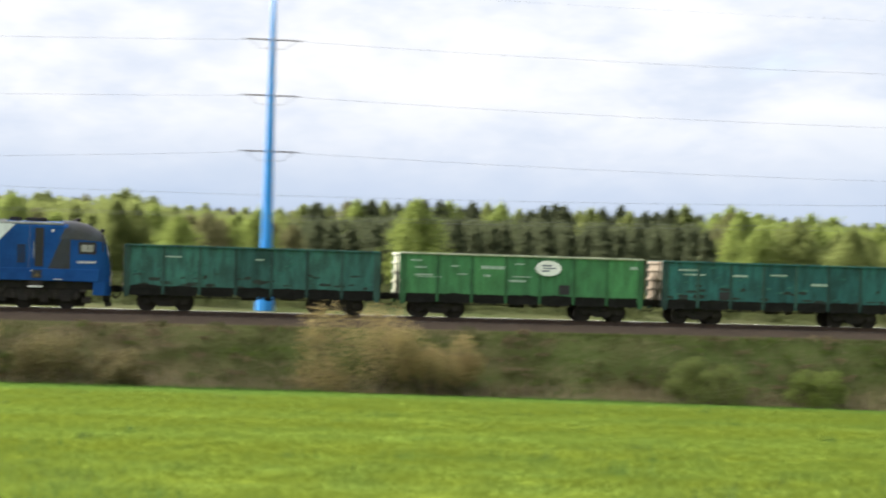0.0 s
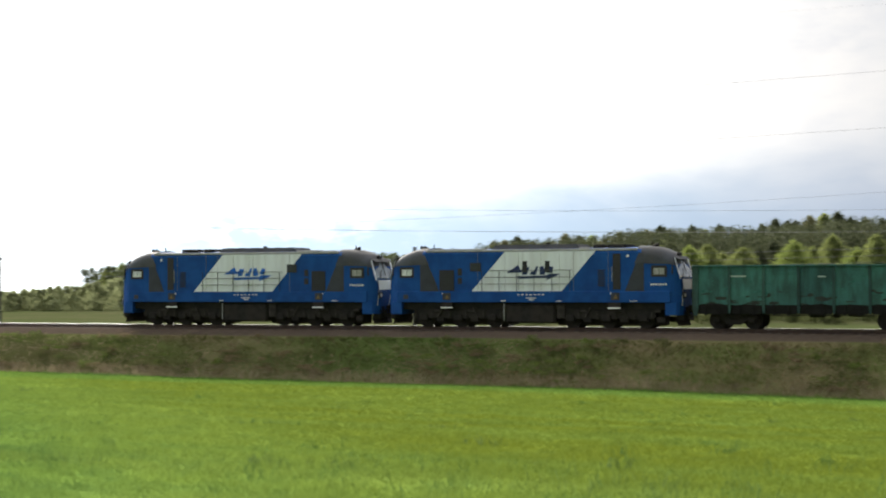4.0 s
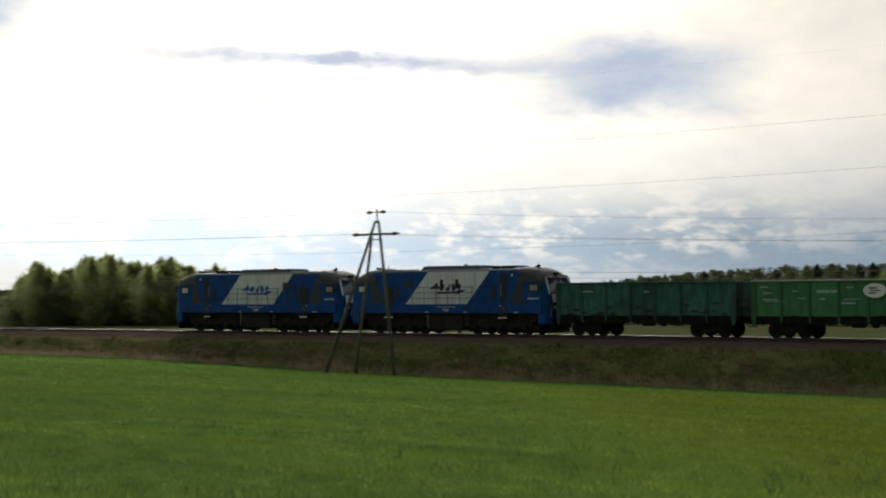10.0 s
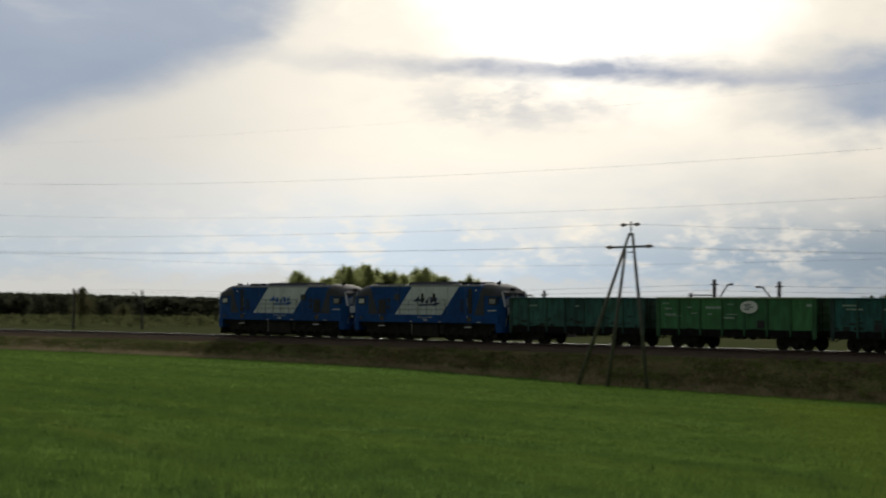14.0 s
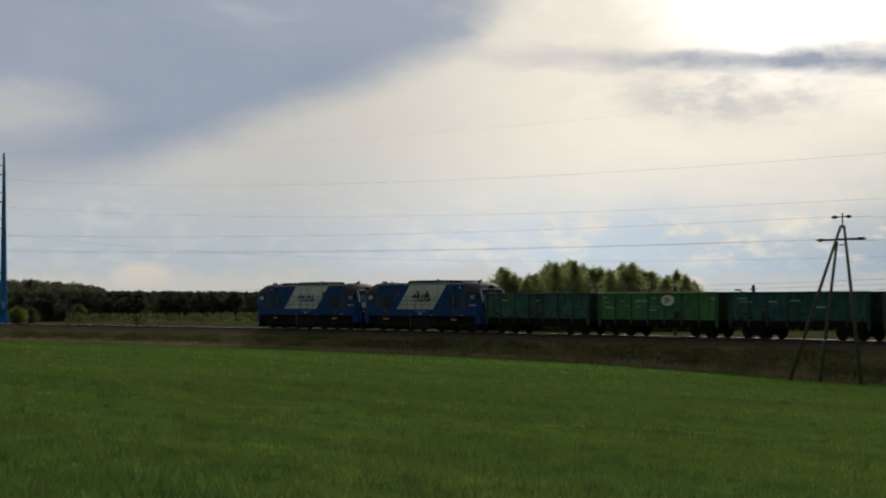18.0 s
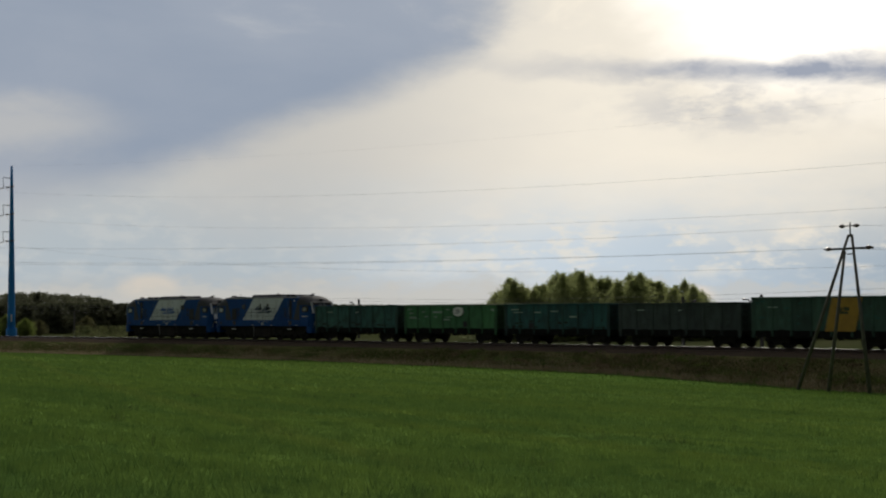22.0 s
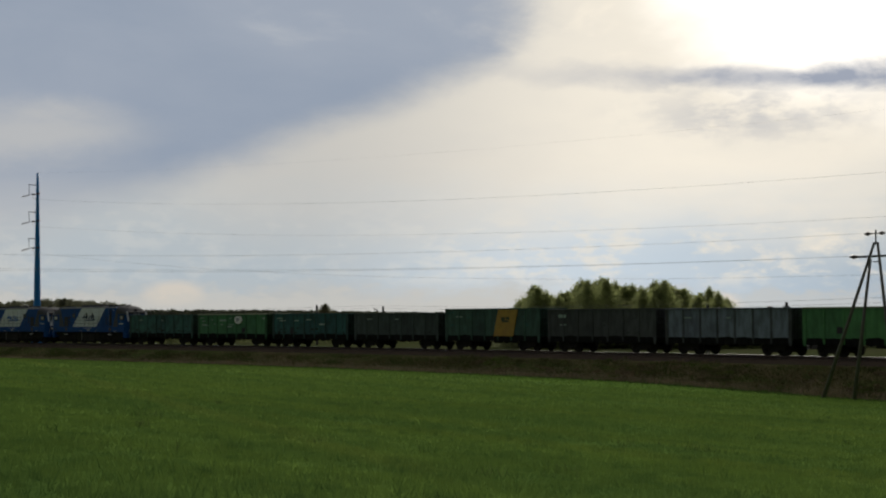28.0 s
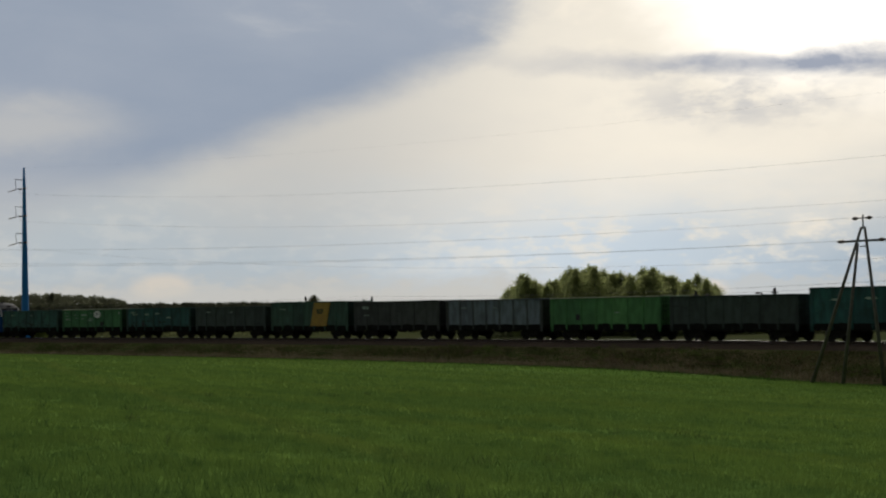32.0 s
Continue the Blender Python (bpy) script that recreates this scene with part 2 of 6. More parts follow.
    if translucent:
        t = n.new("ShaderNodeBsdfTranslucent")
        l.new(col, t.inputs[0])
        mx = n.new("ShaderNodeMixShader")
        mx.inputs[0].default_value = translucent
        l.new(bsdf.outputs[0], mx.inputs[1])
        l.new(t.outputs[0], mx.inputs[2])
        l.new(mx.outputs[0], n["Material Output"].inputs[0])
    return m


def crop_material(name, blades):
    """Young cereal: drilled rows that follow the field's edge, yellower towards one end, with tufts and an old wheel track."""
    m = bpy.data.materials.new(name)
    m.use_nodes = True
    n, l = m.node_tree.nodes, m.node_tree.links
    bsdf = n["Principled BSDF"]
    bsdf.inputs["Roughness"].default_value, bsdf.inputs["Specular IOR Level"].default_value = 0.85, 0.0
    pos = n.new("ShaderNodeNewGeometry")
    sp = n.new("ShaderNodeSeparateXYZ")
    l.new(pos.outputs["Position"], sp.inputs[0])

    def calc(op, a, b=0.0, c=0.0):
        k = n.new("ShaderNodeMath")
        k.operation = op
        for i, v in enumerate((a, b, c)):
            if isinstance(v, (int, float)):
                k.inputs[i].default_value = v
            else:
                l.new(v, k.inputs[i])
        return k.outputs[0]

    def ramp(v, lo, hi, a=0.0, b=1.0):
        r = n.new("ShaderNodeMapRange")
        r.interpolation_type = "SMOOTHSTEP"
        l.new(v, r.inputs[0])
        for i, q in enumerate((lo, hi, a, b)):
            r.inputs[i + 1].default_value = q
        return r.outputs[0]

    def mix(f, a, b):
        x = n.new("ShaderNodeMix")
        x.data_type = "RGBA"
        for sock, v in ((x.inputs[0], f), (x.inputs[6], a), (x.inputs[7], b)):
            if isinstance(v, tuple):
                sock.default_value = (*v, 1)
            elif isinstance(v, (int, float)):
                sock.default_value = v
            else:
                l.new(v, sock)
        return x.outputs[2]

    # v counts metres across the rows, x runs along them
    v = calc("MULTIPLY_ADD", calc("MULTIPLY", sp.outputs[0], sp.outputs[0]), 5.3e-4, sp.outputs[1])

    def tex(kx, kv, detail=4.0, shift=0.0):
        c = n.new("ShaderNodeCombineXYZ")
        l.new(calc("MULTIPLY", sp.outputs[0], kx), c.inputs[0])
        l.new(calc("MULTIPLY", v, kv), c.inputs[1])
        c.inputs[2].default_value = shift
        t = n.new("ShaderNodeTexNoise")
        t.inputs["Scale"].default_value, t.inputs["Detail"].default_value = 1.0, detail
        l.new(c.outputs[0], t.inputs["Vector"])
        return t.outputs["Fac"]

    base, deep, ripe, thin = (0.145, 0.234, 0.048), (0.110, 0.190, 0.044), (0.134, 0.172, 0.021), (0.158, 0.225, 0.044)
    col = mix(ramp(tex(0.035, 0.30, 4.0, 1.0), 0.36, 0.66), base, deep)
    # yellower towards one end of the field and away from its far edge
    warm = ramp(calc("MULTIPLY_ADD", sp.outputs[1], 0.95, sp.outputs[0]), -0.5, 15.0, 0.03, 0.95)
    belt = calc("MULTIPLY", ramp(warm, 0.06, 0.3), ramp(warm, 0.5, 0.9, 1.0, 0.0))
    warm = calc("MULTIPLY", warm, ramp(v, 66.0, 77.0, 1.0, 0.1))
    warm = calc("MULTIPLY", warm, ramp(tex(0.02, 0.16, 5.0, 4.0), 0.34, 0.62, 0.72, 1.0))
    col = mix(warm, col, ripe)
    # a paler belt half way between the two ends
    col = mix(calc("MULTIPLY", belt, 0.4), col, (0.172, 0.240, 0.042))
    # fresh green strip along the far edge
    col = mix(calc("MULTIPLY", ramp(v, 67.5, 72.0), 0.5), col, (0.108, 0.200, 0.036))
    # yellow-green bands along the rows
    col = mix(calc("MULTIPLY", ramp(tex(0.012, 0.42, 3.0, 7.0), 0.52, 0.68), 0.55), col, thin)
    # darker bands where the crop stands thick
    col = mix(calc("MULTIPLY", ramp(tex(0.03, 0.8, 3.0, 9.0), 0.54, 0.70), 0.45), col, (0.092, 0.166, 0.036))
    # old wheel track crossing at a slant, thinner and paler
    u = calc("ABSOLUTE", calc("ADD", calc("SUBTRACT", calc("MULTIPLY_ADD", sp.outputs[0], 0.249, sp.outputs[1]), 6.9), calc("MULTIPLY", calc("SUBTRACT", tex(0.15, 0.15, 3.0), 0.5), 1.6)))
    lane = calc("MULTIPLY", ramp(u, 0.15, 0.8, 0.5, 0.0), ramp(sp.outputs[0], -26.0, -16.0, 1.0, 0.0))
    col = mix(lane, col, (0.165, 0.225, 0.05))
    # clumps and sparse dark tufts
    col = mix(calc("MULTIPLY", ramp(tex(0.9, 1.1, 4.0, 2.0), 0.46, 0.68), ramp(warm, 0.0, 0.4, 0.65, 0.32)), col, (0.070, 0.138, 0.038))
    col = mix(calc("MULTIPLY", ramp(tex(2.2, 2.4, 3.0, 5.0), 0.55, 0.69), ramp(warm, 0.0, 0.4, 0.7, 0.32)), col, (0.042, 0.092, 0.028))
    if blades:
        hv = n.new("ShaderNodeHueSaturation")
        hr = n.new("ShaderNodeMapRange")
        l.new(pos.outputs["Random Per Island"], hr.inputs[0])
        hr.inputs[3].default_value, hr.inputs[4].default_value = 0.93, 1.07
        l.new(hr.outputs[0], hv.inputs["Value"])
        l.new(col, hv.inputs["Color"])
        col = hv.outputs[0]
        # a stand of blades catches the light like one soft surface
        up = n.new("ShaderNodeCombineXYZ")
        up.inputs[2].default_value = 1.0
        soft = n.new("ShaderNodeMix")
        soft.data_type = "VECTOR"
        soft.inputs[0].default_value = 0.7
        l.new(pos.outputs["Normal"], soft.inputs[4])
        l.new(up.outputs[0], soft.inputs[5])
        nz = n.new("ShaderNodeVectorMath")
        nz.operation = "NORMALIZE"
        l.new(soft.outputs[1], nz.inputs[0])
        l.new(nz.outputs[0], bsdf.inputs["Normal"])
        t = n.new("ShaderNodeBsdfTranslucent")
        l.new(col, t.inputs[0])
        mx = n.new("ShaderNodeMixShader")
        mx.inputs[0].default_value = 0.5
        l.new(bsdf.outputs[0], mx.inputs[1])
        l.new(t.outputs[0], mx.inputs[2])
        l.new(mx.outputs[0], n["Material Output"].inputs[0])
    l.new(col, bsdf.inputs["Base Color"])
    return m


M = {}
M["field"] = crop_material("field_soil_and_crop", False)
M["crop"] = crop_material("young_crop_blades", True)
M["margin"] = material("rough_margin_grass", (0.092, 0.168, 0.044), (0.072, 0.132, 0.037), 0.8, scale=0.5, third=(0.11, 0.13, 0.055), scale2=0.3, island=0.3, translucent=0.4, world_space=True, spec=0.0, grain=0)
M["meadow"] = material("rough_meadow", (0.058, 0.068, 0.030), (0.074, 0.074, 0.040), 0.95, scale=0.25, third=(0.050, 0.066, 0.024), scale2=0.08, amount2=0.8, bump=0.3, world_space=True, spec=0.0)
M["verge"] = material("rough_verge", (0.068, 0.080, 0.028), (0.112, 0.094, 0.052), 0.95, scale=0.5, stretch=(0.3, 1, 1), third=(0.042, 0.068, 0.018), scale2=0.12, amount2=0.8, bump=0.1, world_space=True, spec=0.0, grain=0.04)
M["weeds"] = material("verge_weeds", (0.082, 0.096, 0.032), (0.125, 0.102, 0.055), 0.9, scale=0.3, third=(0.052, 0.086, 0.021), scale2=0.1, amount2=0.8, island=0.12, translucent=0.45, world_space=True, spec=0.0, grain=0)
M["drygrass"] = material("dry_grass", (0.30, 0.25, 0.165), (0.22, 0.18, 0.115), 0.9, scale=0.35, island=0.12, translucent=0.45, world_space=True, spec=0.0, grain=0)
M["ballast"] = material("ballast_stone", (0.072, 0.057, 0.045), (0.052, 0.041, 0.033), 0.95, scale=4.0, bump=1.0, world_space=True, grain=0.4, third=(0.082, 0.062, 0.047), scale2=0.3, spec=0.0)
M["pole"] = material("grey_pole_concrete", (0.13, 0.125, 0.112), (0.095, 0.09, 0.082), 0.9, scale=2)
M["mast"] = material("dark_weathered_concrete", (0.075, 0.072, 0.068), (0.05, 0.048, 0.046), 0.9, scale=2)
# pale colour of the added strip that gives the rails' bright glint
M["path"] = material("pale_glint_strip", (0.55, 0.54, 0.51), (0.47, 0.46, 0.435), 0.6, scale=0.6, world_space=True, spec=0.3, grain=0.1)
M["rail"] = material("rail_steel_sides", (0.09, 0.06, 0.045), (0.06, 0.045, 0.04), 0.6, metal=0.5, scale=6)
M["railtop"] = material("polished_rail_top", (0.62, 0.62, 0.62), (0.55, 0.55, 0.56), 0.22, metal=1.0, scale=4, grain=0.02)
M["sleeper"] = material("concrete_sleeper", (0.11, 0.098, 0.085), (0.075, 0.066, 0.058), 0.9, scale=5)
M["shed_wall"] = material("dull_plaster", (0.16, 0.15, 0.14), (0.12, 0.11, 0.10), 0.9, scale=2)
M["shed_roof"] = material("brown_sheet_roof", (0.13, 0.11, 0.10), (0.10, 0.085, 0.08), 0.8, scale=2)
M["steel"] = material("dull_steel", (0.10, 0.10, 0.105), (0.06, 0.06, 0.062), 0.55, metal=0.6, scale=4)
M["wire"] = material("aluminium_wire", (0.16, 0.16, 0.165), (0.13, 0.13, 0.13), 0.5, metal=0.4, scale=2, grain=0)
M["insulator"] = material("brown_porcelain", (0.06, 0.04, 0.035), (0.045, 0.03, 0.03), 0.3, scale=5)
M["pylon"] = material("sky_blue_paint", (0.024, 0.245, 0.63), (0.022, 0.215, 0.58), 0.45, scale=1.2, third=(0.05, 0.26, 0.55), scale2=0.3)
M["plate"] = material("white_enamel", (0.75, 0.75, 0.72), (0.65, 0.65, 0.62), 0.5, scale=4)
M["loco_blue"] = material("loco_blue_paint", (0.012, 0.067, 0.236), (0.009, 0.052, 0.196), 0.6, scale=1.0, third=(0.010, 0.042, 0.15), scale2=0.5, amount2=0.6, spec=0.08, grain=0.08)
M["loco_white"] = material("loco_white_paint", (0.64, 0.68, 0.70), (0.58, 0.615, 0.64), 0.4, scale=1.5, third=(0.48, 0.49, 0.475), scale2=0.9, amount2=0.45, spec=0.1, stretch=(2, 1, 0.35), grain=0.06)
M["loco_grey"] = material("loco_dark_grey_paint", (0.030, 0.034, 0.044), (0.022, 0.024, 0.030), 0.55, scale=1.5, third=(0.04, 0.036, 0.032), scale2=0.6)
M["loco_roof"] = material("sooty_roof", (0.060, 0.066, 0.078), (0.042, 0.045, 0.052), 0.7, scale=1.2, third=(0.068, 0.06, 0.052), scale2=0.5, spec=0.15)
M["loco_trim"] = material("pale_roof_edge", (0.32, 0.32, 0.31), (0.24, 0.24, 0.23), 0.7, scale=2, spec=0.1)
M["grille"] = material("black_grille", (0.028, 0.027, 0.027), (0.020, 0.019, 0.019), 0.75, scale=8)
# windscreen base is lightened to hold part of the sky's reflection
M["glass"] = material("cab_glass", (0.16, 0.20, 0.22), (0.12, 0.15, 0.17), 0.05, scale=1, spec=0.8, grain=0)
M["pale_pane"] = material("pale_cab_pane", (0.30, 0.30, 0.27), (0.22, 0.22, 0.20), 0.5, scale=5)
# pale base carries the bright sky in the front cab's side panes
M["bright_pane"] = material("pane_with_sky_brightness", (0.62, 0.64, 0.62), (0.40, 0.42, 0.41), 0.15, scale=4, spec=0.6, grain=0)
M["logo_blue"] = material("logo_blue", (0.02, 0.12, 0.48), None, 0.45, scale=3)
M["logo_navy"] = material("logo_navy", (0.016, 0.03, 0.10), None, 0.5, scale=3)
M["soot"] = material("soot_streak", (0.03, 0.03, 0.032), None, 0.8, scale=5)
M["under"] = material("greasy_underframe", (0.026, 0.024, 0.022), (0.017, 0.016, 0.015), 0.85, scale=3, third=(0.042, 0.035, 0.028), scale2=1.0, spec=0.08)
M["bogie_dust"] = material("dusty_running_gear", (0.048, 0.043, 0.038), (0.030, 0.027, 0.024), 0.9, scale=4, spec=0.05)
# flat grey strips drawn for the shadow in the panel joints
M["seam_shadow"] = material("grey_panel_joint", (0.17, 0.17, 0.17), (0.12, 0.12, 0.12), 0.9, scale=5, spec=0.0)
M["glass_dark"] = material("dark_window_glass", (0.03, 0.032, 0.035), (0.02, 0.02, 0.022), 0.12, scale=1, spec=0.4, grain=0)
M["wheel"] = material("wheel_steel", (0.034, 0.029, 0.026), (0.024, 0.021, 0.019), 0.7, metal=0.2, scale=4, spec=0.1)
M["lettering"] = material("white_lettering", (0.62, 0.62, 0.60), (0.5, 0.5, 0.48), 0.6, scale=6)
M["faded"] = material("faded_lettering", (0.33, 0.42, 0.35), (0.20, 0.29, 0.23), 0.8, scale=5)
M["emblem"] = material("worn_dark_green_emblem", (0.05, 0.065, 0.02), (0.10, 0.08, 0.015), 0.7, scale=6)
M["grime"] = material("caked_grime", (0.017, 0.017, 0.016), (0.011, 0.011, 0.010), 0.9, scale=3, spec=0.05)
M["rust"] = material("rusty_grime", (0.036, 0.046, 0.040), (0.030, 0.034, 0.030), 0.9, scale=5, spec=0.05)
M["sign"] = material("dull_warning_sign", (0.15, 0.10, 0.035), (0.10, 0.07, 0.03), 0.7, scale=8)
M["yellow"] = material("yellow_panel_paint", (0.38, 0.225, 0.018), (0.31, 0.18, 0.016), 0.55, scale=2, third=(0.28, 0.15, 0.02), scale2=0.8)
M["endwall"] = material("rusty_cream_end", (0.21, 0.175, 0.13), (0.13, 0.10, 0.07), 0.8, scale=1.5)


def scuffs(car, paint, w, z0, top, seed):
    """Small pale scrapes where the paint has worn thin."""
    rng = random.Random(seed)
    s = Shape()
    for _ in range(34):
        x, z = rng.uniform(-6.0, 6.0), rng.uniform(z0 + 0.25, top - 0.3)
        a, b, t = rng.uniform(0.06, 0.34), rng.uniform(0.015, 0.05), rng.uniform(-0.03, 0.03)
        s.prism([(x - a, z - b + t), (x - a * 0.2, z - b * 1.3), (x + a, z - b * 0.4 - t), (x + a * 0.7, z + b), (x - a * 0.5, z + b * 0.8)], -w - 0.004, -w - 0.002)
    tagged(part("scuff", s, paint, car, "pale worn scrapes"), kind="stuff")


def stains(car, w, z0, seed):
    """Dark rusty blotches low on the panels."""
    rng = random.Random(seed)
    s = Shape()
    for _ in range(30):
        x, z = rng.uniform(-6.1, 6.1), z0 + 0.12 + 0.75 * rng.random() ** 2
        a, b = rng.uniform(0.1, 0.5), rng.uniform(0.03, 0.14)
        s.prism([(x + a * math.cos(k) * rng.uniform(0.5, 1.1), z + b * math.sin(k) * rng.uniform(0.5, 1.1)) for k in (0, 0.8, 1.6, 2.4, 3.2, 4.0, 4.7, 5.5)], -w - 0.006, -w - 0.002)
    tagged(part("rust_stain", s, M["rust"], car, "dark rusty stains"), kind="stuff")


def wagon_paint(name, c, dirt=0.6):
    return material(name, c, tuple(v * 0.62 + 0.004 for v in c), 0.66, scale=2.0, third=tuple(0.24 * v + 0.008 for v in c), scale2=1.5, amount2=dirt, stretch=(1.4, 1, 0.45), spec=0.22, grain=0.22, random_tint=0.24)


# ---- mesh helpers ----
class Shape:
    """Collects vertices and faces of one mesh."""

    def __init__(self):
        self.v, self.f = [], []

    def add(self, pts, faces):
        k = len(self.v)
        self.v += [tuple(p) for p in pts]
        self.f += [tuple(i + k for i in q) for q in faces]
        return self

    def box(self, x0, x1, y0, y1, z0, z1):
        return self.add([(x, y, z) for x in (x0, x1) for y in (y0, y1) for z in (z0, z1)],
                        [(0, 1, 3, 2), (4, 6, 7, 5), (0, 4, 5, 1), (2, 3, 7, 6), (0, 2, 6, 4), (1, 5, 7, 3)])

    def soft_box(self, x0, x1, y0, y1, z0, z1, c=0.02):
        """A box with chamfered upright and level edges."""
        xs, ys = (x0, x1), (y0, y1)
        ring = [(x0 + c, y0), (x1 - c, y0), (x1, y0 + c), (x1, y1 - c), (x1 - c, y1), (x0 + c, y1), (x0, y1 - c), (x0, y0 + c)]
        mx, my = (x0 + x1) / 2, (y0 + y1) / 2
        kx, ky = 1 - 2 * c / max(x1 - x0, 4 * c), 1 - 2 * c / max(y1 - y0, 4 * c)
        inner = [(mx + (x - mx) * kx, my + (y - my) * ky) for x, y in ring]
        lv = [(inner, z0), (ring, z0 + c), (ring, z1 - c), (inner, z1)]
        pts = [(x, y, z) for r, z in lv for x, y in r]
        fs = [(8 * a + i, 8 * a + (i + 1) % 8, 8 * a + 8 + (i + 1) % 8, 8 * a + 8 + i) for a in range(3) for i in range(8)]
        fs += [tuple(range(7, -1, -1)), tuple(range(24, 32))]
        return self.add(pts, fs)

    def prism(self, outline, y0, y1):
        """An outline in (x, z) given a thickness along y."""
        n = len(outline)
        pts = [(x, y0, z) for x, z in outline] + [(x, y1, z) for x, z in outline]
        return self.add(pts, [tuple(range(n)), tuple(range(2 * n - 1, n - 1, -1))] + [(i, i + n, (i + 1) % n + n, (i + 1) % n) for i in range(n)])

    def tube(self, p0, p1, r0, r1=None, n=8, cap=True):
        r1 = r0 if r1 is None else r1
        a, b = Vector(p0), Vector(p1)
        q = (b - a).to_track_quat("Z", "Y")
        pts = []
        for c, r in ((a, r0), (b, r1)):
            pts += [c + q @ Vector((r * math.cos(6.28319 * i / n), r * math.sin(6.28319 * i / n), 0)) for i in range(n)]
        fs = [(i, (i + 1) % n, (i + 1) % n + n, i + n) for i in range(n)]
        if cap:
            fs += [tuple(range(n - 1, -1, -1)), tuple(range(n, 2 * n))]
        return self.add(pts, fs)

    def rings(self, rows, closed=True, caps=True):
        n = len(rows[0])
        pts = [p for r in rows for p in r]
        m = n if closed else n - 1
        fs = [(a * n + i, a * n + (i + 1) % n, (a + 1) * n + (i + 1) % n, (a + 1) * n + i) for a in range(len(rows) - 1) for i in range(m)]
        if caps:
            fs += [tuple(range(n - 1, -1, -1)), tuple(range((len(rows) - 1) * n, len(rows) * n))]
        return self.add(pts, fs)

    def mesh(self, name, smooth=False):
        me = bpy.data.meshes.new(name)
        me.from_pydata(self.v, [], self.f)
        bm = bmesh.new()
        bm.from_mesh(me)
        bmesh.ops.recalc_face_normals(bm, faces=bm.faces)
        bm.to_mesh(me)
        bm.free()
        if smooth:
            me.shade_smooth()
        return me


def part(name, shape, mat, parent=None, label="", at=None, smooth=False):
    """Links one mesh object, under a thing or a part."""
    me = shape.mesh(name, smooth) if isinstance(shape, Shape) else shape
    if not me.materials:
        me.materials.append(mat)
    ob = new(name, me)
    if parent is not None:
        ob.parent = parent
    if at is not None:
        ob.matrix_basis = at if isinstance(at, Matrix) else Matrix.Translation(at)
    if label:
        tagged(ob, label)
    return ob


def soup(name, verts, k, mat, kind="stuff", label="", category="", parent=None):
    """A mesh of loose triangles or quads (k corners each) from an array of corners."""
    n = len(verts)
    me = bpy.data.meshes.new(name)
    me.vertices.add(n)
    me.vertices.foreach_set("co", np.asarray(verts, np.float32).ravel())
    me.loops.add(n)
    me.loops.foreach_set("vertex_index", np.arange(n, dtype=np.int32))
    me.polygons.add(n // k)
    me.polygons.foreach_set("loop_start", np.arange(0, n, k, dtype=np.int32))
    me.update(calc_edges=True)
    me.validate()
    me.materials.append(mat)
    ob = new(name, me)
    if parent is not None:
        ob.parent = parent
    if kind or label:
        tagged(ob, label, category, "", kind)
    return ob


# ---- ground and track lines ----
def track_y(x):
    """The track's centre line: a wide curve, straight beyond both ends."""
    f = lambda u: 88.82 - 5.27 * (u / 100) ** 2 + 0.16 * (u / 100) ** 3 - 1.05 * math.exp(-(((u + 60) / 70) ** 2))
    if x < -250:
        return f(-250.0) - 17.6 * (1 - math.exp((x + 250) / 60))
    if x > 70:
        return f(70.0) - 5.5 * (1 - math.exp((70 - x) / 80))
    return f(x)


def arc_to_x(a):
    return a - (2 * 5.27 / 1e4) ** 2 * a ** 3 / 6


FOOT_X = np.array([-400, -200, -155, -130, -112, -100, -92, -80, -65, -50, -30, -5, 15, 36, 70, 300])
FOOT_Z = np.array([-1.9, -1.92, -1.82, -1.81, -1.89, -1.98, -2.18, -2.47, -2.64, -2.79, -2.88, -3.28, -3.58, -3.96, -4.2, -4.4])


def foot_z(x):
    return float(np.interp(x, FOOT_X, FOOT_Z))


def back_z(x, y):
    d = max(0.0, math.hypot(x, y) - 180.0)
    return -1.45 + 0.5 * min(1, max(0, (-x - 150) / 120)) - 0.0045 * min(d, 500.0) - 0.008 * max(0.0, d - 500.0)


def ground_z(x, y):
    ty = track_y(x)
    off = ty - y
    zc = 1.22
    fx = foot_z(x)
    if off >= 6.8:
        k = min(1.0, max(0.0, y) / (ty - 6.8))
        z = zc + (fx - zc) * k
        return z + 0.05 * noise.noise((x * 0.12, y * 0.12, 0))
    b = back_z(x, y)
    k = min(1.0, max(0.0, (6.8 - off) / 16.0))
    return fx + (b - fx) * k + 0.12 * noise.noise((x * 0.03, y * 0.03, 3)) * k
# ---- ground ----
def build_ground():
    xs = [-2600, -1600, -1000, -650, -480, -400] + list(range(-350, 92, 4)) + [110, 140, 200, 300, 600, 1200, 2600]
    k_near = [i / 26 for i in range(27)]
    beyond = [2, 5, 9, 13, 16.5, 25, 40, 60, 85, 120, 160, 210, 280, 380, 550, 900, 1600, 2800]
    rows = []
    for x in xs:
        e = track_y(x) - 6.8
        ys = [-2600, -800, -200, -60] + [e * k for k in k_near] + [e + b for b in beyond]
        rows.append([(x, y, ground_z(x, y) if y > -1 else 1.22) for y in ys])
    s = Shape().rings(rows, closed=False, caps=False)
    ob = part("ground", s, M["field"], smooth=True)
    ob.data.materials.append(M["meadow"])
    per = 3 + len(k_near) + len(beyond)
    for i, f in enumerate(ob.data.polygons):
        c = f.center
        f.material_index = 1 if c.y > track_y(c.x) - 6 else 0
    tagged(ob, "flat farmland with a young bright green crop", "ground", "", "structure")


build_ground()
